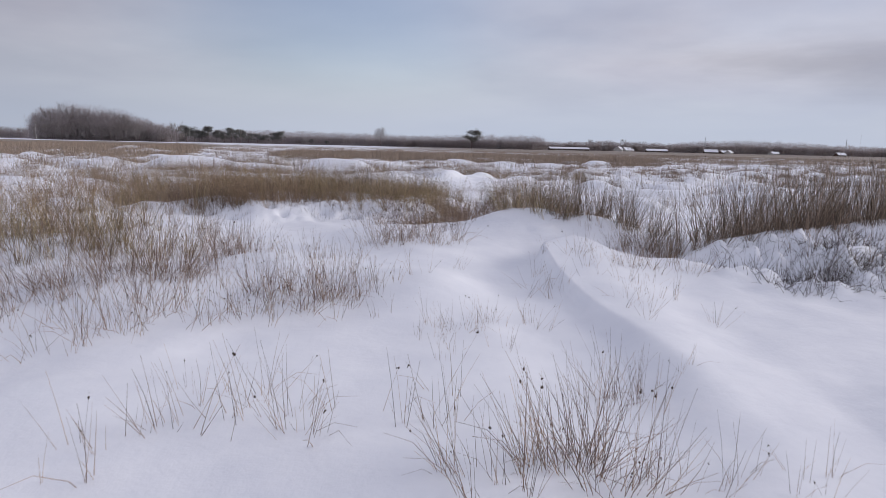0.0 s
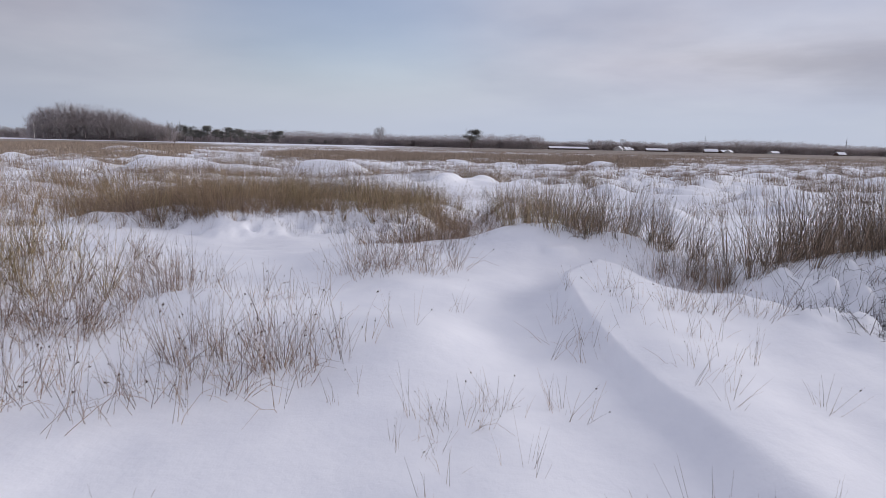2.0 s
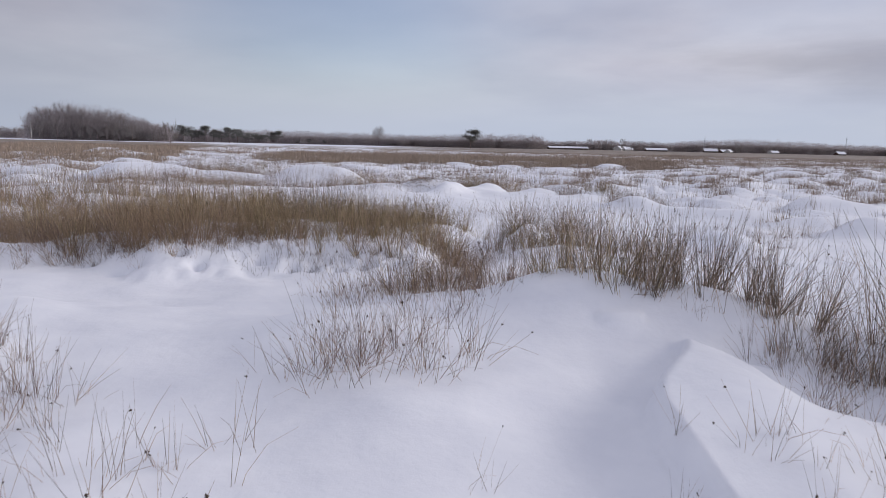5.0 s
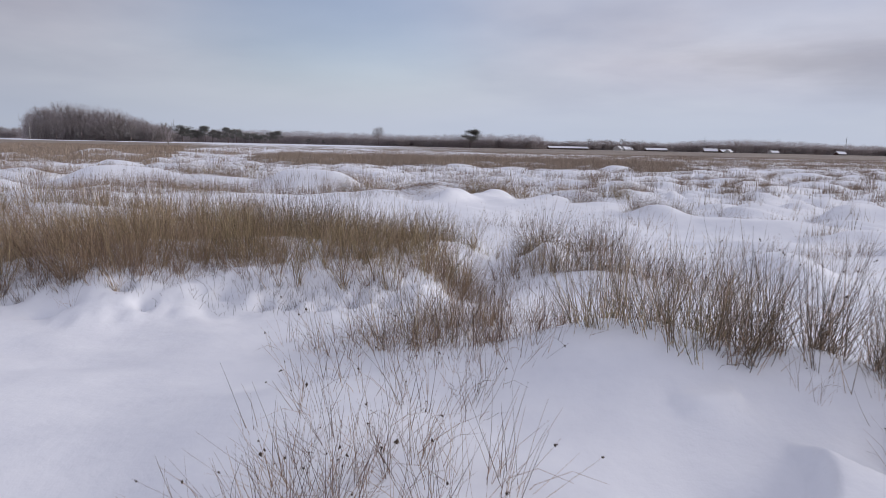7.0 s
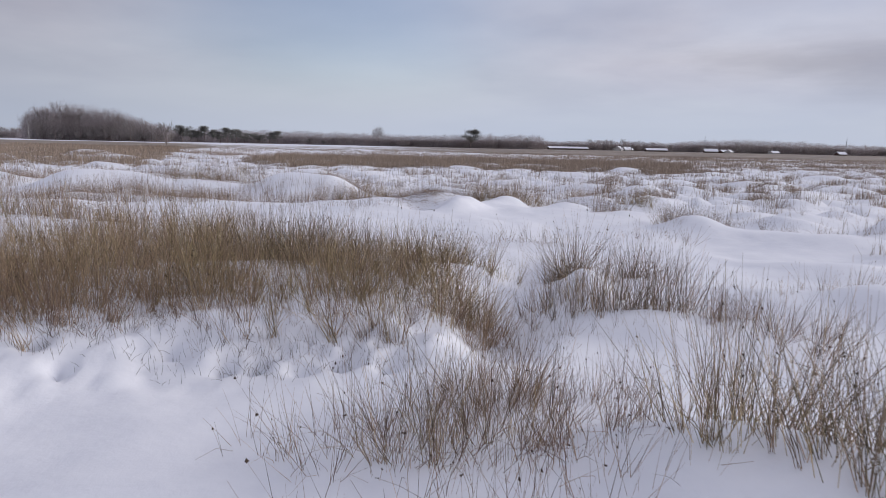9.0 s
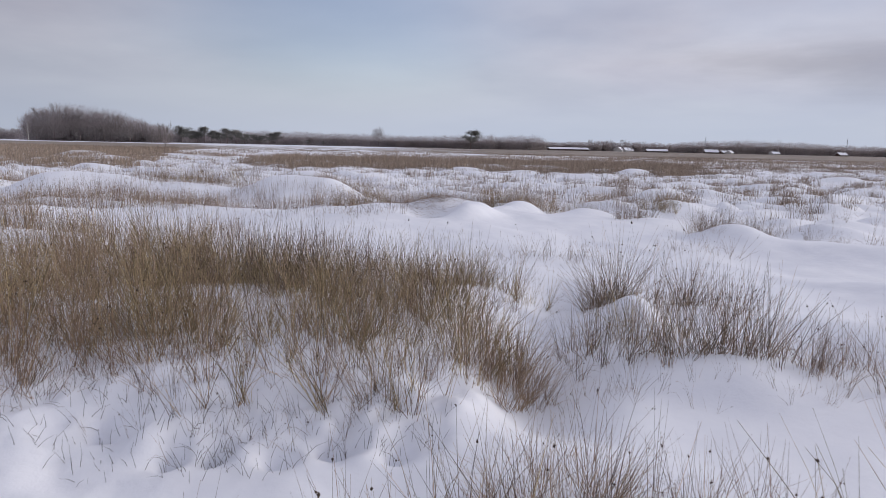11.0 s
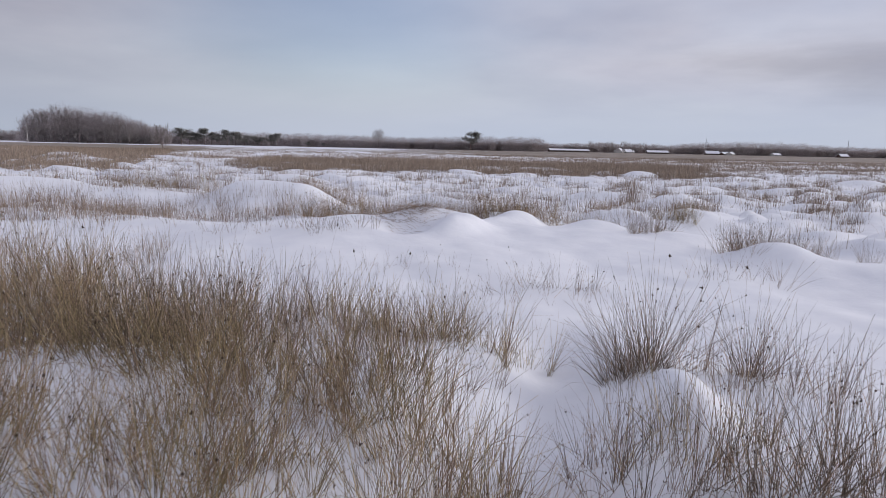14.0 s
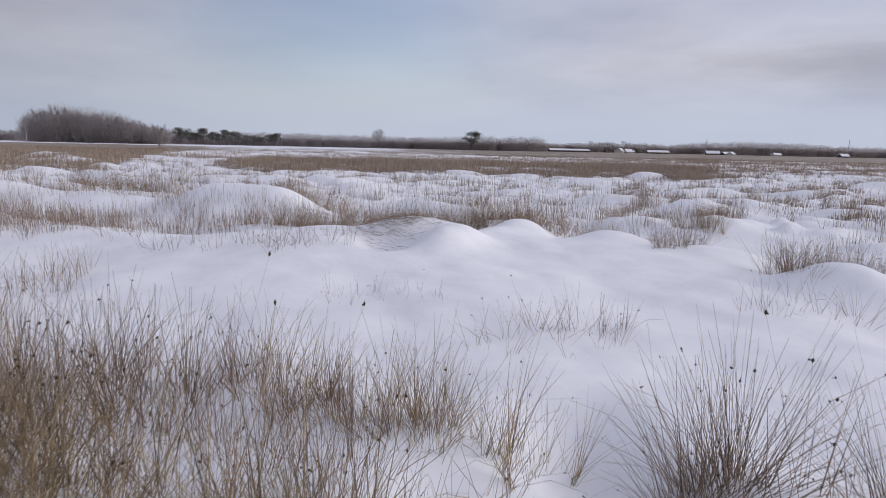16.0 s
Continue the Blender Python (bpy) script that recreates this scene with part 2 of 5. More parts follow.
def snow_material(name, far_brown):
    m, nodes, links, b = material(name, (0.85, 0.86, 0.90), 0.65)
    fine = noise_node(nodes, links, 160.0, 3.0, 0.6)
    mid = noise_node(nodes, links, 3.6, 6.0, 0.58)
    tint = ramp_node(nodes, links, mid.outputs["Fac"], [(0.3, (0.780, 0.798, 0.862)), (0.7, (0.862, 0.876, 0.926))])
    add = nodes.new("ShaderNodeMath")
    add.operation = "MULTIPLY_ADD"
    add.inputs[1].default_value = 0.05
    links.new(fine.outputs["Fac"], add.inputs[0])
    links.new(mid.outputs["Fac"], add.inputs[2])
    bump = nodes.new("ShaderNodeBump")
    bump.inputs["Strength"].default_value, bump.inputs["Distance"].default_value = 0.42, 0.03
    links.new(add.outputs[0], bump.inputs["Height"])
    links.new(bump.outputs[0], b.inputs["Normal"])
    colour = tint.outputs[0]
    if far_brown:
        # open heath far off: matted brown grass with snow lying between the tussocks
        tc = nodes.new("ShaderNodeTexCoord")
        sp = nodes.new("ShaderNodeSeparateXYZ")
        links.new(tc.outputs["Object"], sp.inputs[0])
        patch = noise_node(nodes, links, 0.05, 6.0, 0.62, (0.55, 1.6, 1.0))
        ramp_y = nodes.new("ShaderNodeMapRange")
        ramp_y.inputs["From Min"].default_value, ramp_y.inputs["From Max"].default_value = 32.0, 110.0
        ramp_y.inputs["To Min"].default_value, ramp_y.inputs["To Max"].default_value = -0.30, 0.20
        links.new(sp.outputs["Y"], ramp_y.inputs["Value"])
        ramp_x = nodes.new("ShaderNodeMapRange")
        ramp_x.inputs["From Min"].default_value, ramp_x.inputs["From Max"].default_value = -60.0, 40.0
        ramp_x.inputs["To Min"].default_value, ramp_x.inputs["To Max"].default_value = -0.22, 0.04
        links.new(sp.outputs["X"], ramp_x.inputs["Value"])
        s0 = nodes.new("ShaderNodeMath")
        links.new(ramp_x.outputs[0], s0.inputs[0])
        links.new(ramp_y.outputs[0], s0.inputs[1])
        ratio = nodes.new("ShaderNodeMath")
        ratio.operation = "DIVIDE"
        links.new(sp.outputs["X"], ratio.inputs[0])
        links.new(sp.outputs["Y"], ratio.inputs[1])
        west_part = nodes.new("ShaderNodeMapRange")
        for key, value in (("From Min", -0.44), ("From Max", -0.36), ("To Min", 0.36), ("To Max", 0.0)):
            west_part.inputs[key].default_value = value
        links.new(ratio.outputs[0], west_part.inputs["Value"])
        far_end = nodes.new("ShaderNodeMapRange")
        for key, value in (("From Min", 270.0), ("From Max", 330.0), ("To Min", 0.0), ("To Max", -0.7)):
            far_end.inputs[key].default_value = value
        links.new(sp.outputs["Y"], far_end.inputs["Value"])
        ends = nodes.new("ShaderNodeMath")
        ends.operation = "MULTIPLY_ADD"
        west_only = nodes.new("ShaderNodeMapRange")
        for key, value in (("From Min", -0.30), ("From Max", -0.05), ("To Min", 1.0), ("To Max", 0.0)):
            west_only.inputs[key].default_value = value
        links.new(ratio.outputs[0], west_only.inputs["Value"])
        links.new(far_end.outputs[0], ends.inputs[0])
        links.new(west_only.outputs[0], ends.inputs[1])
        links.new(west_part.outputs[0], ends.inputs[2])
        streaks = noise_node(nodes, links, 0.11, 6.0, 0.68, (0.35, 0.30, 1.0))
        s1 = nodes.new("ShaderNodeMath")
        s1.operation = "MULTIPLY_ADD"
        s1.inputs[1].default_value = 0.75
        links.new(streaks.outputs["Fac"], s1.inputs[0])
        links.new(patch.outputs["Fac"], s1.inputs[2])
        s2 = nodes.new("ShaderNodeMath")
        links.new(s1.outputs[0], s2.inputs[0])
        links.new(ends.outputs[0], s2.inputs[1])
        s3 = nodes.new("ShaderNodeMath")
        s3.operation = "SUBTRACT"
        s3.inputs[1].default_value = 0.385
        links.new(s2.outputs[0], s3.inputs[0])
        s = nodes.new("ShaderNodeMath")
        links.new(s3.outputs[0], s.inputs[0])
        links.new(s0.outputs[0], s.inputs[1])
        near_snow = nodes.new("ShaderNodeMapRange")        # deep snow lies over all the near ground
        for key, value in (("From Min", 12.0), ("From Max", 22.0), ("To Min", -1.5), ("To Max", 0.0)):
            near_snow.inputs[key].default_value = value
        links.new(sp.outputs["Y"], near_snow.inputs["Value"])
        whole = nodes.new("ShaderNodeMath")
        links.new(s.outputs[0], whole.inputs[0])
        links.new(near_snow.outputs[0], whole.inputs[1])
        mask = ramp_node(nodes, links, whole.outputs[0], [(0.47, (0, 0, 0)), (0.58, (1, 1, 1))])
        tone = noise_node(nodes, links, 0.35, 7.0, 0.70, (0.45, 0.09, 1.0))
        brown = ramp_node(nodes, links, tone.outputs["Fac"], [(0.32, (0.14, 0.112, 0.09)), (0.5, (0.25, 0.205, 0.165)), (0.68, (0.38, 0.325, 0.275))])
        mx = nodes.new("ShaderNodeMix")
        mx.data_type = "RGBA"
        links.new(mask.outputs[0], mx.inputs[0])
        links.new(colour, mx.inputs[6])
        links.new(brown.outputs[0], mx.inputs[7])
        colour = mx.outputs[2]
    links.new(colour, b.inputs["Base Color"])
    return m


M_GROUND = snow_material("snow_ground", True)
M_SNOW = snow_material("snow", False)


# ---- geometry tools ----
class Soup:
    """Gathers vertices and faces of stalks, strips and solids for one mesh."""

    def __init__(self):
        self.v, self.q, self.t, self.n = [], [], [], 0

    def add(self, v, quads=None, tris=None):
        if quads is not None and len(quads):
            self.q.append(np.asarray(quads) + self.n)
        if tris is not None and len(tris):
            self.t.append(np.asarray(tris) + self.n)
        self.v.append(np.asarray(v, float))
        self.n += len(v)
        return self

    def mesh(self, name, mat, smooth=True):
        me = bpy.data.meshes.new(name)
        v = np.concatenate(self.v) if self.v else np.zeros((0, 3))
        q = np.concatenate(self.q) if self.q else np.zeros((0, 4), int)
        t = np.concatenate(self.t) if self.t else np.zeros((0, 3), int)
        me.vertices.add(len(v))
        me.vertices.foreach_set("co", v.astype(np.float32).ravel())
        me.loops.add(q.size + t.size)
        me.loops.foreach_set("vertex_index", np.concatenate([q.ravel(), t.ravel()]).astype(np.int32))
        me.polygons.add(len(q) + len(t))
        starts = np.concatenate([np.arange(len(q)) * 4, q.size + np.arange(len(t)) * 3]).astype(np.int32)
        me.polygons.foreach_set("loop_start", starts)
        me.polygons.foreach_set("use_smooth", np.full(len(q) + len(t), smooth))
        me.materials.append(mat)
        me.update(calc_edges=True)
        me.validate()
        return me


def stalks(soup, base, length, azimuth, lean, bend, radius, segs=4, sides=3, tip=0.25, sway=None):
    """Curved tapering stalks. lean and bend: radians from upright at the foot, and added by the tip. Returns the tips."""
    base = np.asarray(base, float)
    n = len(base)
    length, azimuth, lean, bend, radius = (np.broadcast_to(np.asarray(a, float), (n,)) for a in (length, azimuth, lean, bend, radius))
    s = np.linspace(0, 1, segs + 1)
    phi = lean[:, None] + bend[:, None] * s[None] ** 1.6
    step = length[:, None] / segs
    mid = (phi[:, 1:] + phi[:, :-1]) / 2
    out = np.concatenate([np.zeros((n, 1)), np.cumsum(np.sin(mid) * step, 1)], 1)
    up = np.concatenate([np.zeros((n, 1)), np.cumsum(np.cos(mid) * step, 1)], 1)
    ca, sa = np.cos(azimuth)[:, None], np.sin(azimuth)[:, None]
    c = np.stack([base[:, 0:1] + out * ca, base[:, 1:2] + out * sa, base[:, 2:3] + up], -1)
    e1 = np.stack([-sa + 0 * out, ca + 0 * out, 0 * out], -1)
    e2 = np.stack([np.cos(phi) * ca, np.cos(phi) * sa, -np.sin(phi)], -1)
    r = radius[:, None] * (1 - (1 - tip) * s[None])
    if sides == 1:
        ring = np.stack([c - e1 * r[..., None], c + e1 * r[..., None]], 2)
        k = 2
    else:
        ang = np.arange(sides) * 2 * np.pi / sides
        ring = c[:, :, None] + r[..., None, None] * (np.cos(ang)[:, None] * e1[:, :, None] + np.sin(ang)[:, None] * e2[:, :, None])
        k = sides
    v = ring.reshape(-1, 3)
    i0 = (np.arange(n) * (segs + 1) * k)[:, None, None] + (np.arange(segs) * k)[None, :, None]
    j = np.arange(1 if sides == 1 else k)[None, None]
    j2 = (j + 1) % k
    quads = np.stack([i0 + j, i0 + j2, i0 + k + j2, i0 + k + j], -1).reshape(-1, 4)
    soup.add(v, quads)
    return c[:, -1], c


def seeds(soup, points, size, rng):
    """Small ragged knots: an eight-faced body for each point."""
    p = np.asarray(points)
    n = len(p)
    if n == 0:
        return
    s = np.broadcast_to(size, (n,))[:, None, None] * (0.7 + 0.6 * rng.random((n, 6, 1)))
    d = np.array([(1, 0, 0), (-1, 0, 0), (0, 1, 0), (0, -1, 0), (0, 0, 1.2), (0, 0, -1.0)])
    v = (p[:, None] + d[None] * s).reshape(-1, 3)
    f = np.array([(0, 2, 4), (2, 1, 4), (1, 3, 4), (3, 0, 4), (2, 0, 5), (1, 2, 5), (3, 1, 5), (0, 3, 5)])
    soup.add(v, None, ((np.arange(n) * 6)[:, None, None] + f[None]).reshape(-1, 3))


def part(name, mesh, parent=None, label=""):
    ob = new(name, mesh)
    ob.parent = parent
    return tagged(ob, label)


# ---- the ground: one sheet of snow-covered heath ----
def lattice(ix, iy, seed):
    h = (ix.astype(np.int64) * 374761393 + iy.astype(np.int64) * 668265263 + seed * 974634541) & 0x7FFFFFFF
    h = ((h ^ (h >> 13)) * 1274126177) & 0x7FFFFFFF
    return ((h ^ (h >> 16)) & 0xFFFF) / 65535.0


def value_noise(x, y, seed):
    ix, iy = np.floor(x), np.floor(y)
    fx, fy = x - ix, y - iy
    fx, fy = fx * fx * fx * (fx * (6 * fx - 15) + 10), fy * fy * fy * (fy * (6 * fy - 15) + 10)
    a, b = lattice(ix, iy, seed), lattice(ix + 1, iy, seed)
    c, d = lattice(ix, iy + 1, seed), lattice(ix + 1, iy + 1, seed)
    return (a * (1 - fx) + b * fx) * (1 - fy) + (c * (1 - fx) + d * fx) * fy - 0.5


def smooth(a, b, x):
    t = np.clip((x - a) / (b - a), 0, 1)
    return t * t * (3 - 2 * t)


MOUNDS = []


def mound(x, y, rx, ry, h, turn=0.0):
    """A snow-covered tussock: centre, half widths, height in metres, degrees of turn."""
    MOUNDS.append((x, y, rx, ry, h, radians(turn)))


# drifts and tussocks beside the path
mound(-0.16, 3.42, 0.40, 0.42, 0.07, 25)
mound(-0.02, 4.85, 0.55, 0.75, 0.04, -10)
mound(-1.05, 3.85, 0.55, 0.42, 0.10, 15)
mound(-1.75, 3.30, 0.60, 0.50, 0.06)
mound(-2.20, 4.75, 0.45, 0.34, 0.12)
mound(-2.75, 4.15, 0.70, 0.60, 0.19)
mound(-2.60, 5.50, 0.75, 0.40, 0.12)
mound(-1.55, 5.05, 0.40, 0.28, 0.05)
mound(0.72, 5.80, 0.40, 0.50, 0.19)
mound(1.20, 5.72, 0.42, 0.34, 0.14)
mound(1.62, 5.70, 0.40, 0.30, 0.07)
mound(1.80, 5.46, 0.42, 0.26, 0.085)
mound(-0.55, 5.25, 0.55, 0.45, 0.10)
mound(0.05, 5.70, 0.45, 0.40, 0.08)
mound(2.95, 4.72, 0.72, 0.66, 0.20)
# added rise out of view, there to shade the heather bank beside it
mound(4.25, 4.45, 0.75, 0.85, 0.36)
mound(3.90, 5.40, 0.90, 0.60, 0.18)
mound(2.62, 3.95, 0.42, 0.34, 0.12)
mound(1.05, 7.74, 0.34, 0.24, 0.075, -8)
mound(1.42, 7.60, 0.50, 0.32, 0.04)
mound(1.02, 8.96, 0.24, 0.28, 0.03)
mound(0.92, 8.54, 0.14, 0.24, 0.13)
mound(1.50, 8.70, 0.50, 0.35, 0.05)
mound(2.20, 8.10, 0.60, 0.45, 0.12)
mound(2.75, 7.95, 0.34, 0.26, 0.15)
mound(-1.60, 8.80, 0.80, 0.40, 0.05)
mound(-2.30, 8.10, 0.50, 0.30, 0.08)
mound(0.05, 8.95, 0.45, 0.45, 0.10)
mound(2.05, 6.50, 0.50, 0.40, 0.06)
# the long ridge behind the rushes
mound(-0.20, 12.95, 0.42, 0.32, 0.13)
mound(-0.40, 12.33, 0.26, 0.24, -0.14)
mound(0.14, 12.45, 0.22, 0.45, 0.13, -25)
mound(0.98, 13.85, 0.30, 0.34, 0.21)
mound(0.62, 13.60, 0.32, 0.36, 0.15)
mound(1.86, 13.5, 0.36, 0.34, 0.13)
mound(-1.10, 13.1, 0.60, 0.45, 0.06)
mound(-2.75, 15.9, 0.95, 0.75, 0.41)
mound(-3.55, 15.9, 0.60, 0.55, 0.14)
mound(-2.05, 15.6, 0.55, 0.50, 0.17)
mound(-1.45, 15.1, 0.55, 0.42, 0.17)
mound(-7.10, 15.7, 0.95, 0.60, 0.44)
mound(-5.75, 16.0, 0.80, 0.55, 0.32)
mound(-4.60, 15.9, 0.60, 0.50, 0.23)
mound(-9.20, 16.4, 1.10, 0.70, 0.30)
mound(-5.30, 13.9, 1.10, 0.50, 0.14)
mound(-3.70, 13.6, 0.90, 0.45, 0.10)
mound(3.02, 11.66, 0.40, 0.30, 0.18)
mound(3.55, 11.35, 0.70, 0.40, 0.12, -15)
mound(4.60, 10.9, 0.90, 0.50, 0.14)
mound(2.72, 12.75, 0.50, 0.36, 0.09)
mound(2.66, 15.0, 0.36, 0.40, 0.17)
mound(3.75, 14.8, 0.55, 0.34, 0.12)
mound(4.10, 16.6, 0.75, 0.45, 0.20)
mound(3.40, 9.40, 0.60, 0.40, 0.10)
mound(6.40, 15.3, 0.90, 0.40, 0.13)
mound(5.20, 13.0, 0.80, 0.36, 0.11)
mound(-18.6, 35.4, 1.60, 1.20, 0.40)
mound(-16.0, 33.0, 1.60, 1.20, 0.25)

# the open heath: hummocks drawn out across the wind
FIELD = []
near_field = random.Random(7)


def kept_clear(x, y, r):
    return y < 14.6 and -4.6 < x < 4.6 or 14.4 < y < 17.4 and -8.4 < x < -0.6 or r > 0.5 and (14 < y < 17.2 and 1.6 < x < 5.6 or 12.4 < y < 15.9 and 4 < x < 7.2)


for gx in range(-28, 29):
    for gy in range(-3, 48):
        x, y = gx * 0.90 + near_field.uniform(-0.45, 0.45), gy * 0.72 + near_field.uniform(-0.35, 0.35)
        big = near_field.random() < 0.20
        r = near_field.uniform(0.55, 1.0) if big else near_field.uniform(0.22, 0.60)
        h = near_field.uniform(0.15, 0.29) if big else near_field.uniform(0.05, 0.18) * min(1.0, 0.45 + 0.9 * r)
        if kept_clear(x, y, r):
            continue
        FIELD.append((x, y, r, r * near_field.uniform(0.38, 0.60), h, radians(near_field.uniform(-22, 22))))
for k in range(3000):
    y = 14.6 + 21 * near_field.random()
    x = near_field.uniform(-0.75, 0.75) * y
    r = near_field.uniform(0.15, 0.42)
    if not kept_clear(x, y, r):
        FIELD.append((x, y, r, r * 0.60, near_field.uniform(0.05, 0.14), 0.0))
for k in range(4600):
    y = 33 + 75 * near_field.random() ** 1.3
    x = near_field.uniform(-0.85, 0.85) * y
    r = near_field.uniform(0.5, 1.6)
    FIELD.append((x, y, r, r * 0.50, near_field.uniform(0.07, 0.26), radians(near_field.uniform(-20, 20))))


def ground_base(x, y):
    d = np.hypot(x, y)
    far = smooth(15, 50, d)
    close = 1 - smooth(9, 14, d)
    z = (0.10 - 0.05 * close) * value_noise(x / 1.7, y / 1.7, 1) + 0.05 * value_noise(x / 0.7 + 9, y / 0.7, 2) + 0.016 * value_noise(x / 0.24, y / 0.20, 3) + 0.03 * value_noise(x / 0.42 + 5, y / 0.36, 12)
    z = z - 0.4 * smooth(60, 260, d) - 0.05 - 0.06 * (1 - smooth(2.4, 4.2, y)) - 0.05 * far + far * 0.10 * value_noise(x / 19, y / 11, 4)
    z = z + 0.035 * smooth(3.6, 4.6, y) * (1 - smooth(6.0, 6.8, y)) * (1 - smooth(2.0, 3.0, np.abs(x)))
    # the wind-cut drift: a tongue of snow with a sharp lip on its left, a shaded trough under the lip
    edge = 0.72 + 0.28 * (1 - smooth(2.0, 4.0, y)) + 0.40 * smooth(4.1, 5.1, y) ** 1.6
    along = smooth(1.0, 2.8, y) * (1 - smooth(5.0, 5.5, y))
    trough = np.exp(-((x - edge + 0.34) / 0.30) ** 2)
    z = z - 0.05 * trough * along * (1 - smooth(4.5, 5.1, y))
    tongue = -0.085 + 0.07 * smooth(1.6, 3.4, y) + 0.115 * smooth(3.0, 4.4, y) - 0.085 * smooth(1.0, 1.6, x)
    tongue = tongue + 0.03 * value_noise(x / 0.6, y / 0.7, 21) + 0.012 * value_noise(x / 0.2, y / 0.22, 22)
    wide = 0.045 + 0.40 * (1 - smooth(1.8, 3.5, y)) ** 1.3
    step = smooth(edge - 0.6 * wide, edge + 0.4 * wide + 0.01, x) * (1 - smooth(2.05, 2.45, x))
    tip = 5.10 - 0.72 * smooth(1.15, 1.5, x) - 0.50 * smooth(1.9, 2.3, x)
    step = step * smooth(1.2, 2.6, y) * (1 - smooth(tip - 0.10, tip + 0.12, y))
    z = z + np.maximum(tongue - z, -0.02) * step
    # a little wind lip under the crest, a hollow at the foot of the dark rushes, the basin before the bank
    shell_x, shell_y = (x - 0.93) * 0.97 + (y - 5.375) * 0.2, (y - 5.375) * 0.97 - (x - 0.93) * 0.2
    shell = np.hypot(shell_x / 0.15, shell_y / 0.085)
    z = z + 0.032 * (1 - smooth(0.72, 1.0, shell)) * (1 - smooth(-0.05, 0.085, shell_y)) - 0.02 * np.exp(-((shell_x / 0.15) ** 2 + ((shell_y - 0.06) / 0.05) ** 2))
    z = z - 0.05 * np.exp(-(((x - 1.30) / 0.09) ** 2 + ((y - 5.02) / 0.07) ** 2)) - 0.09 * np.exp(-(((x - 1.52) / 0.14) ** 2 + ((y - 5.12) / 0.12) ** 2))
    z = z - 0.10 * np.exp(-(((x - 1.90) / 0.28) ** 2 + ((y - 4.85) / 0.26) ** 2))
    brow = 4.30 - 0.60 * smooth(1.7, 2.5, x)
    z = z - 0.09 * smooth(1.25, 1.6, x) * (1 - smooth(2.3, 3.2, x)) * smooth(brow + 0.02, brow + 0.16, y) * (1 - smooth(brow + 0.3, brow + 0.75, y))
    z = z - 0.09 * np.exp(-(((x + 1.5) / 1.3) ** 2 + ((y - 6.15) / 0.75) ** 2))
    way = 0.24 + 0.18 * (y - 7.7)
    z = z - 0.16 * np.exp(-((x - way) / 0.24) ** 2) * smooth(6.9, 7.6, y) * (1 - smooth(9.2, 9.9, y)) + 0.05 * np.exp(-(((x - 0.6) / 0.9) ** 2 + ((y - 10.9) / 0.8) ** 2))
    bank = 7.08 - 0.34 * np.exp(-((x + 2.05) / 0.34) ** 2) + 0.18 * value_noise(x * 1.4, x * 0 + 3, 5) + 0.12 * value_noise(x * 5, x * 0 + 3, 6)
    lumps = 0.075 * value_noise(x / 0.085, y / 0.11, 8) + 0.07 * value_noise(x / 0.24, y / 0.24, 9) + 0.05 * value_noise(x / 0.045, y / 0.06, 16)
    for hx, hy in ((-1.16, 7.0), (-1.02, 7.04), (-0.80, 7.0), (-0.62, 7.06), (-1.45, 7.1), (-1.86, 6.86), (-2.32, 6.80), (-2.05, 6.98), (-2.45, 6.78), (-2.75, 7.0), (-0.40, 7.02)):
        z = z - 0.11 * np.exp(-(((x - hx) / 0.05) ** 2 + ((y - hy) / 0.055) ** 2))
    lumps = lumps * (0.35 + 0.95 * smooth(-0.25, 0.3, value_noise(x / 0.55, y / 0.8, 17)))
    on_bank = smooth(-4.2, -3.0, x) * (1 - smooth(-0.25, 0.12, x))
    z = z + on_bank * 0.14 * smooth(bank - 0.26, bank + 0.34, y) * (1 - smooth(8.2, 9.6, y))
    z = z + on_bank * lumps * np.exp(-((y - bank - 0.08) / 0.30) ** 2)
    # snow caught on the heather at the right
    caught = np.exp(-(((x - 2.85) / 0.80) ** 4 + ((y - 4.25) / 0.58) ** 4))
    z = z + (0.19 * value_noise(x / 0.14, y / 0.13, 10) + 0.16 * value_noise(x / 0.26, y / 0.22, 11) + 0.10 * value_noise(x / 0.08, y / 0.08, 15) - 0.10 * smooth(0.0, 0.5, np.abs(value_noise(x / 0.17 + 3, y / 0.14, 18)))) * caught
    # the long ridge behind the rushes
    crest = 12.9 + 0.25 * np.sin(x * 0.9)
    slope = np.where(y < crest, np.exp(-((y - crest) / 1.7) ** 2), np.exp(-((y - crest) / 0.5) ** 2))
    side = smooth(-7, -4, x) * (0.62 + 0.38 * smooth(-2.4, -0.9, x)) * (1 - 0.40 * smooth(0.3, 1.3, x)) * (1 - smooth(1.9, 3.2, x))
    z = z + 0.285 * slope * side
    z = z - 0.04 * np.exp(-((x - 0.62 + 0.12 * (y - 12.5)) / 0.24) ** 2) * np.exp(-((y - 12.7) / 0.7) ** 2)
    z = z + 0.10 * np.exp(-((y - 14.25) / 0.42) ** 2) * smooth(-3.2, -2.0, x) * (1 - smooth(1.2, 1.9, x))
    return z


def spaced(limits):
    """Coordinates along one axis from (end, step) stretches, then growing to the horizon."""
    c = [limits[0][0]]
    for end, step in limits[1:]:
        n = max(1, round((end - c[-1]) / step))
        c += list(np.linspace(c[-1], end, n + 1)[1:])
    return c


def growing(start, stop, step, ratio):
    c = []
    while start < stop:
        start, step = start + step, step * ratio
        c.append(start)
    return c


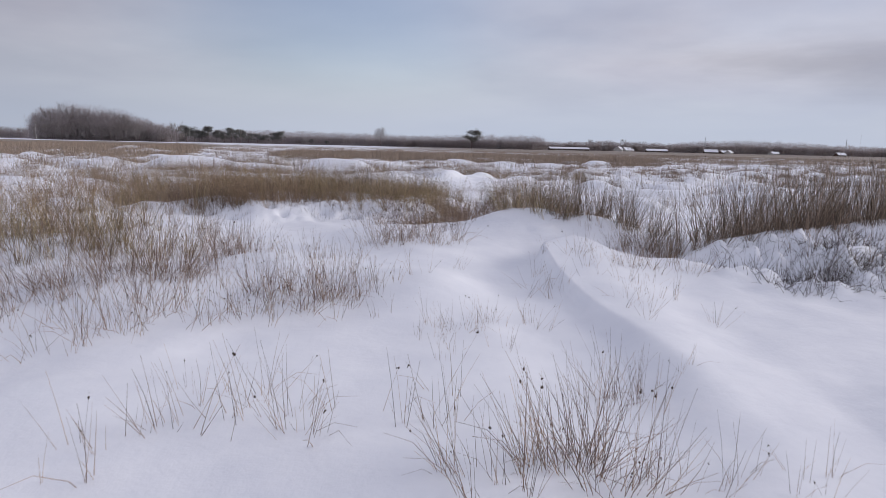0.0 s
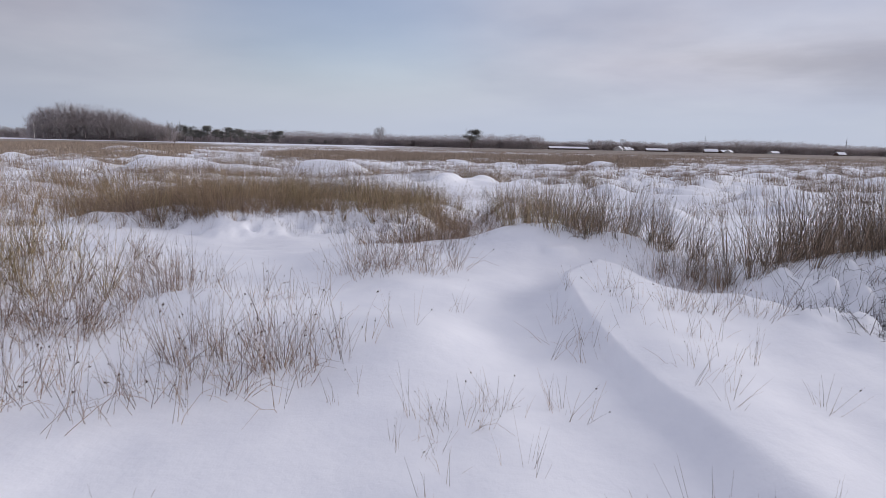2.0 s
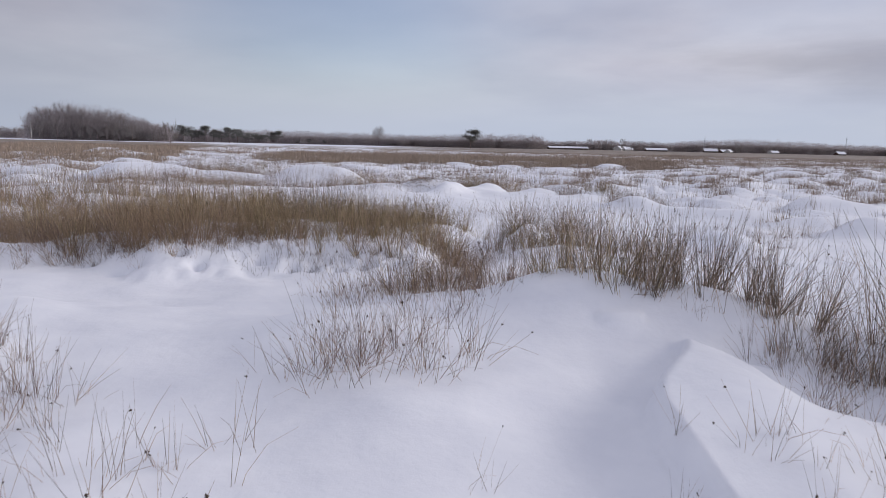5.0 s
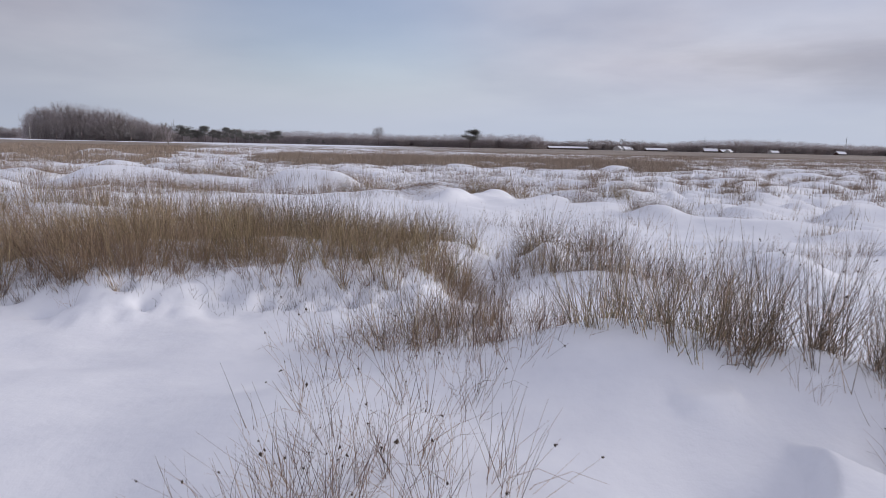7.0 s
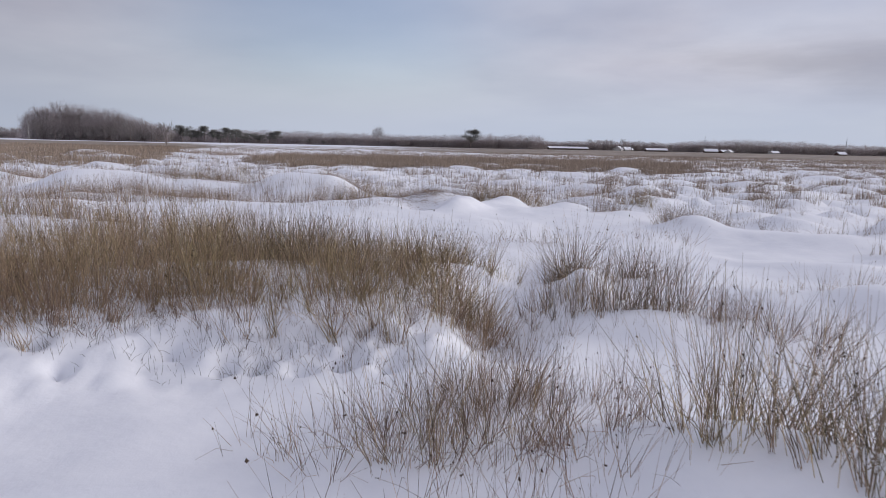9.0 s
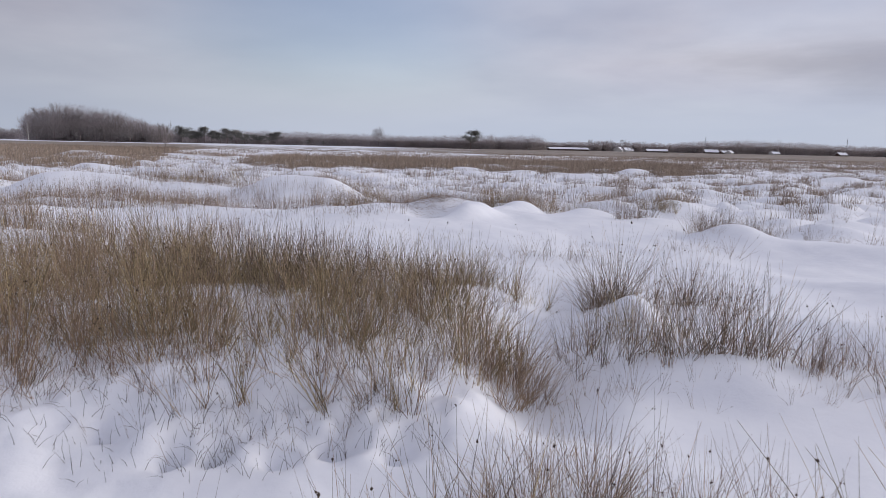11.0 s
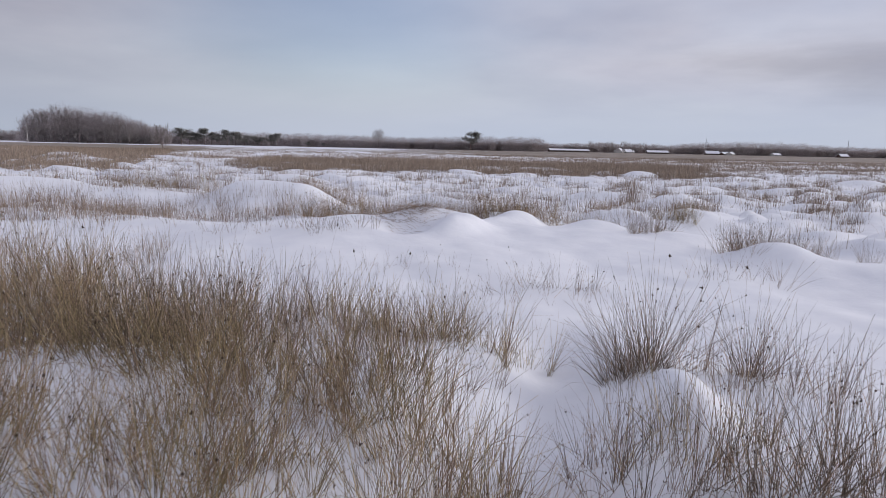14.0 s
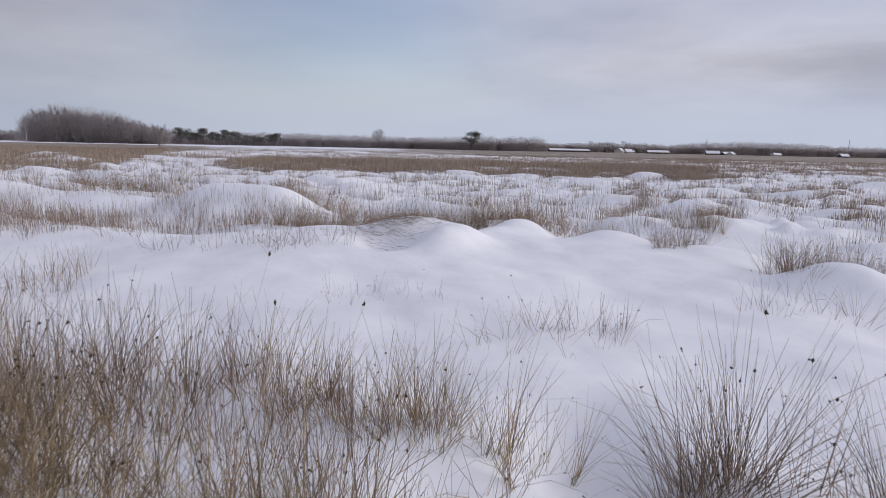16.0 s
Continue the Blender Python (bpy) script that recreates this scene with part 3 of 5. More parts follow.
west = spaced([(0.0, 0), (2.6, 0.038), (5.5, 0.07), (12.0, 0.14), (24.0, 0.28)]) + growing(24.0, 2400, 0.4, 1.10)
east = spaced([(0.0, 0), (0.6, 0.04), (1.3, 0.022), (3.5, 0.036), (5.5, 0.07), (12.0, 0.14), (24.0, 0.28)]) + growing(24.0, 2400, 0.4, 1.10)
gx = np.array([-c for c in west[:0:-1]] + east)
gy = np.array([-c for c in growing(3.0, 900, 0.3, 1.12)][::-1] + spaced([(-3.0, 0), (0.8, 0.15), (6.75, 0.038), (7.45, 0.026), (9.5, 0.042), (14.5, 0.06), (22.0, 0.085), (34.0, 0.13), (62.0, 0.27)]) + growing(62.0, 3000, 0.4, 1.05))
nx, ny = len(gx), len(gy)
GX, GY = np.meshgrid(gx, gy)
GZ = ground_base(GX, GY)
HUMPS = np.zeros_like(GZ)
for rows, summed in ((MOUNDS, True), (FIELD, False)):
    for cx, cy, rx, ry, h, a in rows:
        w = 2.2 * max(rx, ry)
        i0, i1 = np.searchsorted(gx, (cx - w, cx + w))
        j0, j1 = np.searchsorted(gy, (cy - w, cy + w))
        if i0 == i1 or j0 == j1:
            continue
        dx, dy = GX[j0:j1, i0:i1] - cx, GY[j0:j1, i0:i1] - cy
        u, v = (dx * math.cos(a) + dy * math.sin(a)) / rx, (-dx * math.sin(a) + dy * math.cos(a)) / ry
        if not summed:                                 # a steeper windward side, a tail of drifted snow behind
            u = np.where(u < 0, u * 1.25, u * 0.80)
            u, v = u + 0.22 * np.sin(3.1 * v + 9 * cx), v + 0.18 * np.sin(2.7 * u + 7 * cy)
        bump = h * np.exp(-(u * u + v * v) ** 1.25 * 1.1)
        if summed:
            GZ[j0:j1, i0:i1] += bump
        else:
            HUMPS[j0:j1, i0:i1] = np.maximum(HUMPS[j0:j1, i0:i1], bump)
GZ += HUMPS
idx = (np.arange(ny - 1)[:, None] * nx + np.arange(nx - 1)[None]).ravel()
sheet = Soup().add(np.stack([GX.ravel(), GY.ravel(), GZ.ravel()], 1), np.stack([idx, idx + 1, idx + nx + 1, idx + nx], 1))
ground = tagged(new("ground", sheet.mesh("ground", M_GROUND)), "uneven heath under deep wind-blown snow with small drifts", "ground", kind="structure")


def ground_height(x, y):
    """Height of the snow at given points."""
    x, y = np.atleast_1d(np.asarray(x, float)), np.atleast_1d(np.asarray(y, float))
    i = np.clip(np.searchsorted(gx, x) - 1, 0, nx - 2)
    j = np.clip(np.searchsorted(gy, y) - 1, 0, ny - 2)
    fx, fy = np.clip((x - gx[i]) / (gx[i + 1] - gx[i]), 0, 1), np.clip((y - gy[j]) / (gy[j + 1] - gy[j]), 0, 1)
    return (GZ[j, i] * (1 - fx) + GZ[j, i + 1] * fx) * (1 - fy) + (GZ[j + 1, i] * (1 - fx) + GZ[j + 1, i + 1] * fx) * fy


# ---- rushes and grass ----
def rush_tussock(name, seed, count, spread, height, lean, heads, mat, dry=0.3, thick=0.0015, broken_share=0.12):
    """One tussock at the origin: stalks, dry stalks, seed heads."""
    rng = np.random.default_rng(seed)
    top = new(name)

    def bunch(n, s):
        m = max(2, n // 8)
        ca, cr = rng.random(m) * 2 * np.pi, spread * np.sqrt(rng.random(m)) * (1 + 0.35 * rng.random(m))
        c_az = ca + rng.normal(0, 0.7, m)
        c_le = lean * (0.15 + 0.95 * cr / spread) + np.abs(rng.normal(0, 0.12, m))
        i = rng.integers(0, m, n)
        base = np.stack([cr[i] * np.cos(ca[i]), cr[i] * np.sin(ca[i]), np.full(n, -0.07)], 1)
        base[:, :2] += rng.normal(0, 0.016, (n, 2))
        az = c_az[i] + rng.normal(0, 1.0, n)
        le = np.abs(c_le[i] + rng.normal(0, 0.18, n))
        be = rng.normal(0.09, 0.23, n)
        ln = height * np.where(rng.random(n) < 0.22, rng.uniform(0.25, 0.6, n), 0.58 + 0.38 * rng.random(n) + 0.22 * rng.random(n) ** 4) * (0.8 + 0.4 * rng.random(m))[i] + 0.07
        broken = rng.random(n) < broken_share
        be = np.where(broken, rng.uniform(0.7, 2.0, n), be)
        return stalks(s, base, ln, az, le, be, thick * (0.6 + 0.7 * rng.random(n)), 3)

    green = Soup()
    _, c1 = bunch(max(1, int(count * (1 - dry))), green)
    tagged(part("foliage", green.mesh("foliage", mat), top), kind="stuff")
    brown = Soup()
    _, c2 = bunch(max(1, int(count * dry)), brown)
    tagged(part("dry_foliage", brown.mesh("dry_foliage", M_DRY), top, "dry straw-brown stems"), kind="stuff")
    c = np.concatenate([c1, c2])
    k = int(count * heads)
    if k:
        pick = rng.permutation(len(c))[:k]
        w = rng.uniform(0.55, 1.0, (k, 1))
        pts = c[pick, -2] * (1 - w) + c[pick, -1] * w
        knots = Soup()
        seeds(knots, pts, 0.0028 + 0.0030 * rng.random(k), rng)
        seeds(knots, pts + rng.normal(0, 0.0042, (k, 3)), 0.0030, rng)
        tagged(part("seed_crop", knots.mesh("seed_crop", M_SEED, False), top, "small dark brown seed heads"), kind="stuff")
    return top


def models(name, n, label, category, group, *args):
    return [tagged(rush_tussock(name, args[0] + i, *args[1:]), label, category, group) for i in range(n)]


KINDS = {
    "dense": models("rush_tussock", 6, "dense olive-brown soft rush tussock rising from snow", "rush", "rush tussocks", 11, 72, 0.21, 0.45, 0.27, 0.06, M_RUSH, 0.3, 0.0017),
    "dark": models("rush_tussock", 5, "dark olive rush tussock with upright stems in snow", "rush", "rush tussocks", 131, 46, 0.19, 0.47, 0.24, 0.09, M_DARK, 0.15, 0.0018),
    "fan": models("rush_tussock", 3, "spreading dark olive rush tussock fanning out of the snow", "rush", "rush tussocks", 31, 140, 0.09, 0.53, 0.50, 0.12, M_DARK, 0.15, 0.0016),
    "sparse": models("rush_sprig", 8, "thin dry rush stems with dark seed heads in snow", "rush", "sparse rush stems", 51, 12, 0.13, 0.27, 0.34, 0.10, M_SPRIG, 0.35, 0.0013),
    "loose": models("rush_tuft", 6, "loose tuft of brown rush stems half buried in snow", "rush", "rush tufts", 71, 34, 0.16, 0.34, 0.32, 0.06, M_SPRIG, 0.4, 0.0014),
    "brown": models("moor_grass_tussock", 5, "brown moor grass tussock standing in snow", "moor grass", "brown grass tussocks", 91, 84, 0.23, 0.38, 0.32, 0.02, M_GRASS, 0.35, 0.0015),
}
PARKED = {k: 0 for k in KINDS}
MOST = {"dense": 280, "dark": 190, "fan": 10, "sparse": 290, "loose": 280, "brown": 280}
REST = {k: [] for k in KINDS}
plan = random.Random(21)


def plant(kind, x, y, size=1.0, tall=1.0):
    """Sets one tussock of a kind on the snow; the first of each model is used itself."""
    z = float(ground_height(x, y)[0])
    stock = KINDS[kind]
    i = PARKED[kind]
    PARKED[kind] += 1
    m = pose(x, y, z, 0, 0, plan.uniform(0, 360))
    scale = Matrix.Diagonal((size, size, size * tall, 1))
    if i >= MOST[kind]:
        REST[kind].append((plan.choice(stock), m @ scale))
        return
    ob = stock[i] if i < len(stock) else copy_thing(plan.choice(stock), m)
    ob.matrix_basis = m @ scale


def join_rest(kind, name, label, category):
    """The plants past those that can be counted, as one mass with the materials of their parts."""
    soups = {}
    for model, m in REST[kind]:
        m = np.array(m)
        for child in model.children:
            me = child.data
            v = np.empty(len(me.vertices) * 3)
            me.vertices.foreach_get("co", v)
            v = v.reshape(-1, 3) @ m[:3, :3].T + m[:3, 3]
            f = np.empty(len(me.loops), int)
            me.loops.foreach_get("vertex_index", f)
            four = len(me.polygons[0].vertices) == 4
            soups.setdefault(me.materials[0].name, Soup()).add(v, f.reshape(-1, 4) if four else None, None if four else f.reshape(-1, 3))
    for mat, soup in soups.items():
        tagged(new(name, soup.mesh(name, bpy.data.materials[mat])), label, category, kind="stuff")


def patch(kind, n, x0, x1, y0, y1, lo=0.8, hi=1.2, tall=1.0):
    for _ in range(n):
        plant(kind, plan.uniform(x0, x1), plan.uniform(y0, y1), plan.uniform(lo, hi), tall)


def row(kind, n, xa, ya, xb, yb, deep, lo=0.8, hi=1.1, tall=1.0):
    """n tussocks along a line, scattered over a depth behind it."""
    for k in range(n):
        f = (k + plan.uniform(0.1, 0.9)) / n
        plant(kind, xa + (xb - xa) * f + plan.uniform(-0.05, 0.05), ya + (yb - ya) * f + plan.uniform(0, deep), plan.uniform(lo, hi), tall)


def edge_of(kind, n, line, deep, lo=0.8, hi=1.1, tall=1.0):
    """n tussocks along a bent line, scattered over a depth behind it."""
    legs = [math.dist(p, q) for p, q in zip(line, line[1:])]
    for p, q, leg in zip(line, line[1:], legs):
        row(kind, max(1, round(n * leg / sum(legs))), *p, *q, deep, lo, hi, tall)


# beside the start
for px, py, ps in ((0.14, 1.47, 0.75), (0.26, 1.50, 0.85), (0.37, 1.56, 0.95), (0.47, 1.52, 0.9), (0.58, 1.63, 0.8), (0.42, 1.72, 0.7), (0.32, 1.60, 0.9), (0.52, 1.58, 0.9), (0.45, 1.62, 1.0), (0.62, 2.05, 0.75), (0.80, 2.10, 0.6)):
    plant("loose", px, py, ps, 1.1)
edge_of("sparse", 8, ((-0.95, 1.95), (-0.45, 1.78), (0.10, 1.98)), 0.14, 0.8, 1.1)
edge_of("sparse", 7, ((-1.18, 1.42), (-0.90, 1.62), (-0.45, 1.72)), 0.10, 0.8, 1.15)
row("sparse", 6, 0.62, 1.52, 1.15, 1.50, 0.12, 0.5, 0.85)
row("sparse", 9, -0.02, 2.78, 0.50, 2.90, 0.14, 0.55, 0.85)
row("sparse", 4, -0.20, 2.50, 0.30, 2.40, 0.2, 0.4, 0.6)
plant("sparse", 0.72, 2.08, 1.1, 1.3)
plant("sparse", 1.03, 2.30, 0.45)
plant("sparse", -0.13, 3.50, 0.6, 1.3)
plant("sparse", 0.09, 3.98, 0.5)
plant("sparse", -0.30, 2.95, 0.6)
# thin stems in rows on the left of the first stretch
edge_of("sparse", 30, ((-1.60, 2.20), (-1.45, 2.65), (-1.10, 2.80), (-0.35, 3.02)), 0.35, 0.75, 1.1)
edge_of("loose", 9, ((-1.15, 3.16), (-0.85, 3.10), (-0.58, 3.08)), 0.30, 0.65, 0.9)
row("sparse", 12, -0.75, 3.05, -0.36, 3.08, 0.40, 0.8, 1.1)
edge_of("loose", 26, ((-2.30, 2.85), (-1.85, 3.15), (-1.45, 3.50)), 0.55, 0.65, 0.95)
edge_of("sparse", 30, ((-2.50, 2.55), (-1.60, 2.50), (-1.35, 3.20)), 0.60, 0.8, 1.2)
patch("loose", 16, -3.3, -1.9, 3.3, 4.4, 0.8, 1.1)
edge_of("dense", 16, ((-3.30, 3.55), (-2.50, 3.45), (-1.90, 3.60)), 0.60, 0.7, 0.95, 1.1)
edge_of("dense", 18, ((-4.60, 4.30), (-3.30, 4.10), (-2.30, 4.10)), 0.70, 0.8, 1.05, 1.1)
patch("brown", 12, -5.2, -2.9, 4.3, 5.6, 0.75, 1.05)
row("loose", 12, -2.10, 4.75, -1.35, 3.95, 0.35, 0.6, 0.9)
row("sparse", 8, -1.75, 3.9, -1.30, 4.1, 0.4, 0.8, 1.1)
row("sparse", 10, -1.30, 3.55, -0.55, 3.60, 0.5, 0.7, 1.0)
plant("sparse", -0.66, 4.05, 0.8)
# rows on the hump before the bank
edge_of("sparse", 22, ((-0.62, 4.62), (-0.40, 4.58), (-0.02, 4.68), (0.14, 4.85)), 0.22, 0.8, 1.15)
edge_of("loose", 7, ((-0.55, 4.72), (-0.36, 4.76), (-0.06, 4.78)), 0.14, 0.65, 0.9)
edge_of("sparse", 14, ((-0.62, 5.02), (-0.30, 5.15), (0.10, 5.10)), 0.45, 0.8, 1.1)
row("sparse", 6, -0.05, 5.45, 0.30, 5.45, 0.3, 0.6, 0.9)
# on and beyond the drift
for px, py, ps in ((0.60, 3.50, 0.75), (0.66, 3.62, 0.8), (0.70, 3.42, 0.7), (0.62, 3.85, 0.6), (0.76, 4.10, 0.45)):
    plant("sparse", px, py, ps)
patch("sparse", 8, 0.90, 1.30, 3.5, 4.1, 0.55, 0.85)
row("sparse", 14, 1.05, 3.85, 1.90, 3.95, 0.20, 0.6, 0.9)
patch("sparse", 6, 1.00, 1.60, 2.9, 3.5, 0.45, 0.7)
row("sparse", 6, 1.35, 4.28, 1.85, 4.30, 0.20, 0.8, 1.05)
row("loose", 2, 1.40, 4.62, 1.60, 4.66, 0.15, 0.5, 0.7)
row("loose", 3, 1.46, 5.02, 1.66, 5.00, 0.15, 0.5, 0.7)
row("sparse", 3, 1.20, 5.35, 1.55, 5.30, 0.15, 0.6, 0.8)
# brown tuft at the corner of the bank
row("dark", 3, -0.20, 6.22, 0.14, 6.38, 0.30, 0.65, 0.85, 1.1)
row("dense", 3, -0.22, 6.16, 0.12, 6.25, 0.30, 0.6, 0.8, 1.15)
row("loose", 7, -0.62, 6.22, -0.12, 6.08, 0.25, 0.7, 0.95)
row("sparse", 8, -0.85, 6.20, -0.25, 6.00, 0.25, 0.8, 1.15)
edge_of("loose", 8, ((-0.10, 5.92), (0.25, 6.02), (0.58, 6.20)), 0.25, 0.7, 0.95)
edge_of("sparse", 14, ((-0.12, 5.62), (0.40, 5.75), (0.62, 6.05)), 0.35, 0.8, 1.1)
row("brown", 5, 0.04, 6.50, 0.14, 6.75, 0.10, 0.6, 0.8)
row("loose", 4, 0.02, 6.45, 0.16, 6.75, 0.10, 0.75, 0.95)
row("loose", 4, 0.32, 6.45, 0.60, 6.65, 0.15, 0.6, 0.8)
# the dark rushes at the right
edge_of("dense", 8, ((0.66, 5.84), (0.90, 5.68), (1.26, 5.60)), 0.30, 0.65, 0.85, 1.15)
edge_of("dark", 6, ((0.80, 5.80), (1.26, 5.62)), 0.40, 0.65, 0.85, 1.25)
edge_of("dark", 16, ((1.26, 5.58), (1.62, 5.52), (1.86, 5.40), (2.02, 5.30)), 0.30, 0.7, 0.92, 1.2)
edge_of("dark", 5, ((1.80, 5.08), (1.92, 4.98)), 0.10, 0.55, 0.7)
row("loose", 5, 1.72, 4.90, 1.92, 4.88, 0.10, 0.6, 0.8)
edge_of("dark", 7, ((1.99, 4.76), (2.12, 4.76), (2.30, 4.90)), 0.10, 0.65, 0.85, 1.2)
edge_of("dark", 36, ((2.32, 4.92), (2.80, 4.86), (4.40, 4.95)), 0.36, 0.90, 1.15, 1.25)
row("dark", 12, 2.75, 5.20, 4.30, 5.30, 0.50, 1.0, 1.2, 1.25)
row("sparse", 16, 2.35, 4.95, 4.00, 5.10, 0.30, 0.9, 1.2, 1.25)
patch("loose", 14, 2.3, 4.2, 4.0, 4.9, 0.6, 0.9)
row("loose", 8, 3.00, 5.6, 4.00, 6.0, 0.50, 0.8, 1.1, 1.15)
row("brown", 12, 3.10, 5.50, 5.20, 5.75, 0.80, 0.9, 1.2)
# the long belt on the bank: its front, its middle, its back
FRONT = ((-3.60, 7.20), (-2.30, 7.02), (-1.80, 7.16), (-1.62, 7.40), (-1.25, 7.26), (-0.95, 7.26), (-0.34, 7.34), (-0.04, 7.58), (0.16, 7.74))
edge_of("sparse", 26, FRONT, 0.12, 0.6, 0.9)
edge_of("sparse", 34, [(x, y - 0.20) for x, y in FRONT[1:7]], 0.2, 0.45, 0.8)
edge_of("loose", 30, FRONT, 0.25, 0.5, 0.85)
edge_of("brown", 14, FRONT, 0.45, 0.65, 0.95, 1.1)
edge_of("dense", 18, FRONT, 0.55, 0.7, 1.0, 1.1)
row("brown", 8, -2.60, 7.08, -1.85, 7.15, 0.40, 0.75, 1.0, 1.1)
row("loose", 12, -3.30, 7.05, -2.30, 7.10, 0.60, 0.7, 1.0)
edge_of("brown", 18, ((-3.20, 7.60), (-2.20, 7.62), (-1.45, 7.75)), 0.60, 0.75, 1.0, 1.1)
edge_of("dense", 10, ((-2.60, 7.80), (-2.00, 7.85), (-1.40, 7.85)), 0.35, 0.75, 1.0, 1.1)
edge_of("dense", 7, ((-0.95, 8.06), (-0.60, 8.00), (-0.20, 8.05)), 0.40, 0.75, 0.95, 1.1)
edge_of("dense", 15, ((-1.70, 7.75), (-0.60, 7.75), (0.02, 7.95)), 0.45, 0.65, 0.95)
edge_of("brown", 8, ((-1.70, 7.85), (-0.60, 7.80), (0.00, 8.05)), 0.45, 0.65, 0.9)
row("loose", 5, -1.80, 8.15, -0.40, 8.20, 0.20, 0.7, 0.95)
edge_of("dense", 12, ((-2.00, 8.70), (-1.25, 8.68), (-1.02, 8.52), (-0.72, 8.50)), 0.30, 0.75, 0.95, 1.05)
edge_of("dark", 12, ((-1.90, 8.70), (-1.25, 8.70), (-1.00, 8.56), (-0.76, 8.54)), 0.30, 0.75, 0.95, 1.1)
row("dense", 6, -1.10, 8.35, -0.30, 8.40, 0.30, 0.65, 0.9)
row("dense", 5, -0.10, 7.72, 0.14, 8.05, 0.20, 0.7, 0.9)
row("brown", 6, -0.02, 7.55, 0.16, 7.85, 0.18, 0.65, 0.85)
row("loose", 6, -0.30, 8.45, 0.12, 8.55, 0.30, 0.7, 0.9)
edge_of("brown", 22, ((-4.60, 7.60), (-3.20, 7.45), (-2.40, 7.45)), 0.60, 0.8, 1.1)
edge_of("dense", 12, ((-4.60, 7.80), (-3.00, 7.60), (-2.20, 7.60)), 0.55, 0.8, 1.05)
edge_of("dense", 20, ((-4.60, 8.35), (-3.20, 8.40), (-1.75, 8.65)), 0.75, 0.85, 1.15)
edge_of("brown", 18, ((-4.60, 8.60), (-3.00, 8.80), (-1.60, 8.95)), 0.80, 0.9, 1.15, 1.1)
edge_of("dense", 11, ((-2.40, 9.00), (-1.50, 8.98), (-0.95, 8.92)), 0.60, 0.8, 1.05, 1.05)
row("brown", 12, -3.90, 9.50, -2.10, 9.70, 0.60, 0.95, 1.2, 1.15)
row("dense", 12, -4.20, 9.90, -2.30, 10.0, 0.60, 0.9, 1.2, 1.2)
row("loose", 14, -6.60, 10.2, -3.40, 10.6, 0.90, 0.9, 1.3, 1.2)
row("dense", 10, -7.20, 9.60, -4.60, 10.2, 1.00, 0.9, 1.2, 1.1)
row("dark", 8, -1.60, 9.20, -0.95, 9.35, 0.40, 0.8, 1.0)
edge_of("dense", 11, ((-0.84, 9.66), (-0.42, 9.46), (-0.08, 9.20), (0.18, 9.08)), 0.14, 0.6, 0.8)
edge_of("loose", 8, ((-0.90, 9.55), (-0.40, 9.35), (0.10, 9.05)), 0.20, 0.75, 0.95)
row("dense", 2, 0.33, 9.18, 0.40, 9.25, 0.06, 0.55, 0.65)
edge_of("loose", 9, ((-1.00, 8.95), (-0.60, 8.80), (-0.15, 8.75)), 0.35, 0.7, 0.95)
row("sparse", 20, -2.40, 9.20, -0.80, 9.30, 0.45, 1.2, 1.5, 1.4)
row("sparse", 8, -0.80, 9.20, 0.10, 9.10, 0.30, 1.0, 1.3, 1.3)
# farther left
row("brown", 12, -6.00, 7.40, -3.80, 7.40, 1.0, 0.85, 1.1)
row("brown", 14, -6.20, 6.30, -3.60, 6.40, 0.9, 0.85, 1.1)
row("loose", 12, -4.40, 6.60, -2.60, 6.85, 0.30, 0.6, 0.9)
row("brown", 26, -8.50, 7.80, -4.40, 7.80, 3.00, 0.9, 1.3)
# right of the hollow way
edge_of("dark", 3, ((0.66, 7.92), (0.84, 7.80)), 0.16, 0.65, 0.8, 1.15)
edge_of("dark", 9, ((0.84, 7.84), (1.08, 7.90), (1.45, 7.78)), 0.22, 0.68, 0.88, 1.2)
edge_of("dense", 3, ((0.60, 8.05), (0.90, 8.00), (1.20, 8.00)), 0.25, 0.62, 0.82, 1.1)
edge_of("loose", 14, ((1.38, 7.62), (1.66, 7.42), (2.05, 7.40)), 0.35, 0.65, 0.95)
row("loose", 6, 0.52, 8.00, 0.66, 8.45, 0.08, 0.65, 0.85)
row("sparse", 7, 0.40, 7.40, 0.75, 7.60, 0.25, 0.6, 0.85)
row("sparse", 10, 0.85, 7.45, 1.60, 7.35, 0.25, 0.35, 0.6)
row("loose", 3, 2.10, 8.05, 2.45, 8.10, 0.12, 0.4, 0.55)
plant("fan", 0.86, 8.98, 0.85)
plant("fan", 0.98, 9.04, 0.95)
plant("fan", 0.76, 8.90, 0.6)
plant("fan", 1.36, 8.86, 0.75)
plant("loose", 1.20, 8.75, 0.8)
plant("loose", 1.46, 8.82, 0.9)
plant("loose", 1.62, 8.70, 0.8)
row("sparse", 6, 1.00, 8.60, 1.55, 8.60, 0.25, 1.1, 1.4, 1.3)
row("loose", 8, 3.10, 8.2, 4.60, 9.0, 0.60, 0.7, 0.9)
row("loose", 5, 2.60, 8.1, 3.40, 8.05, 0.25, 0.6, 0.8)
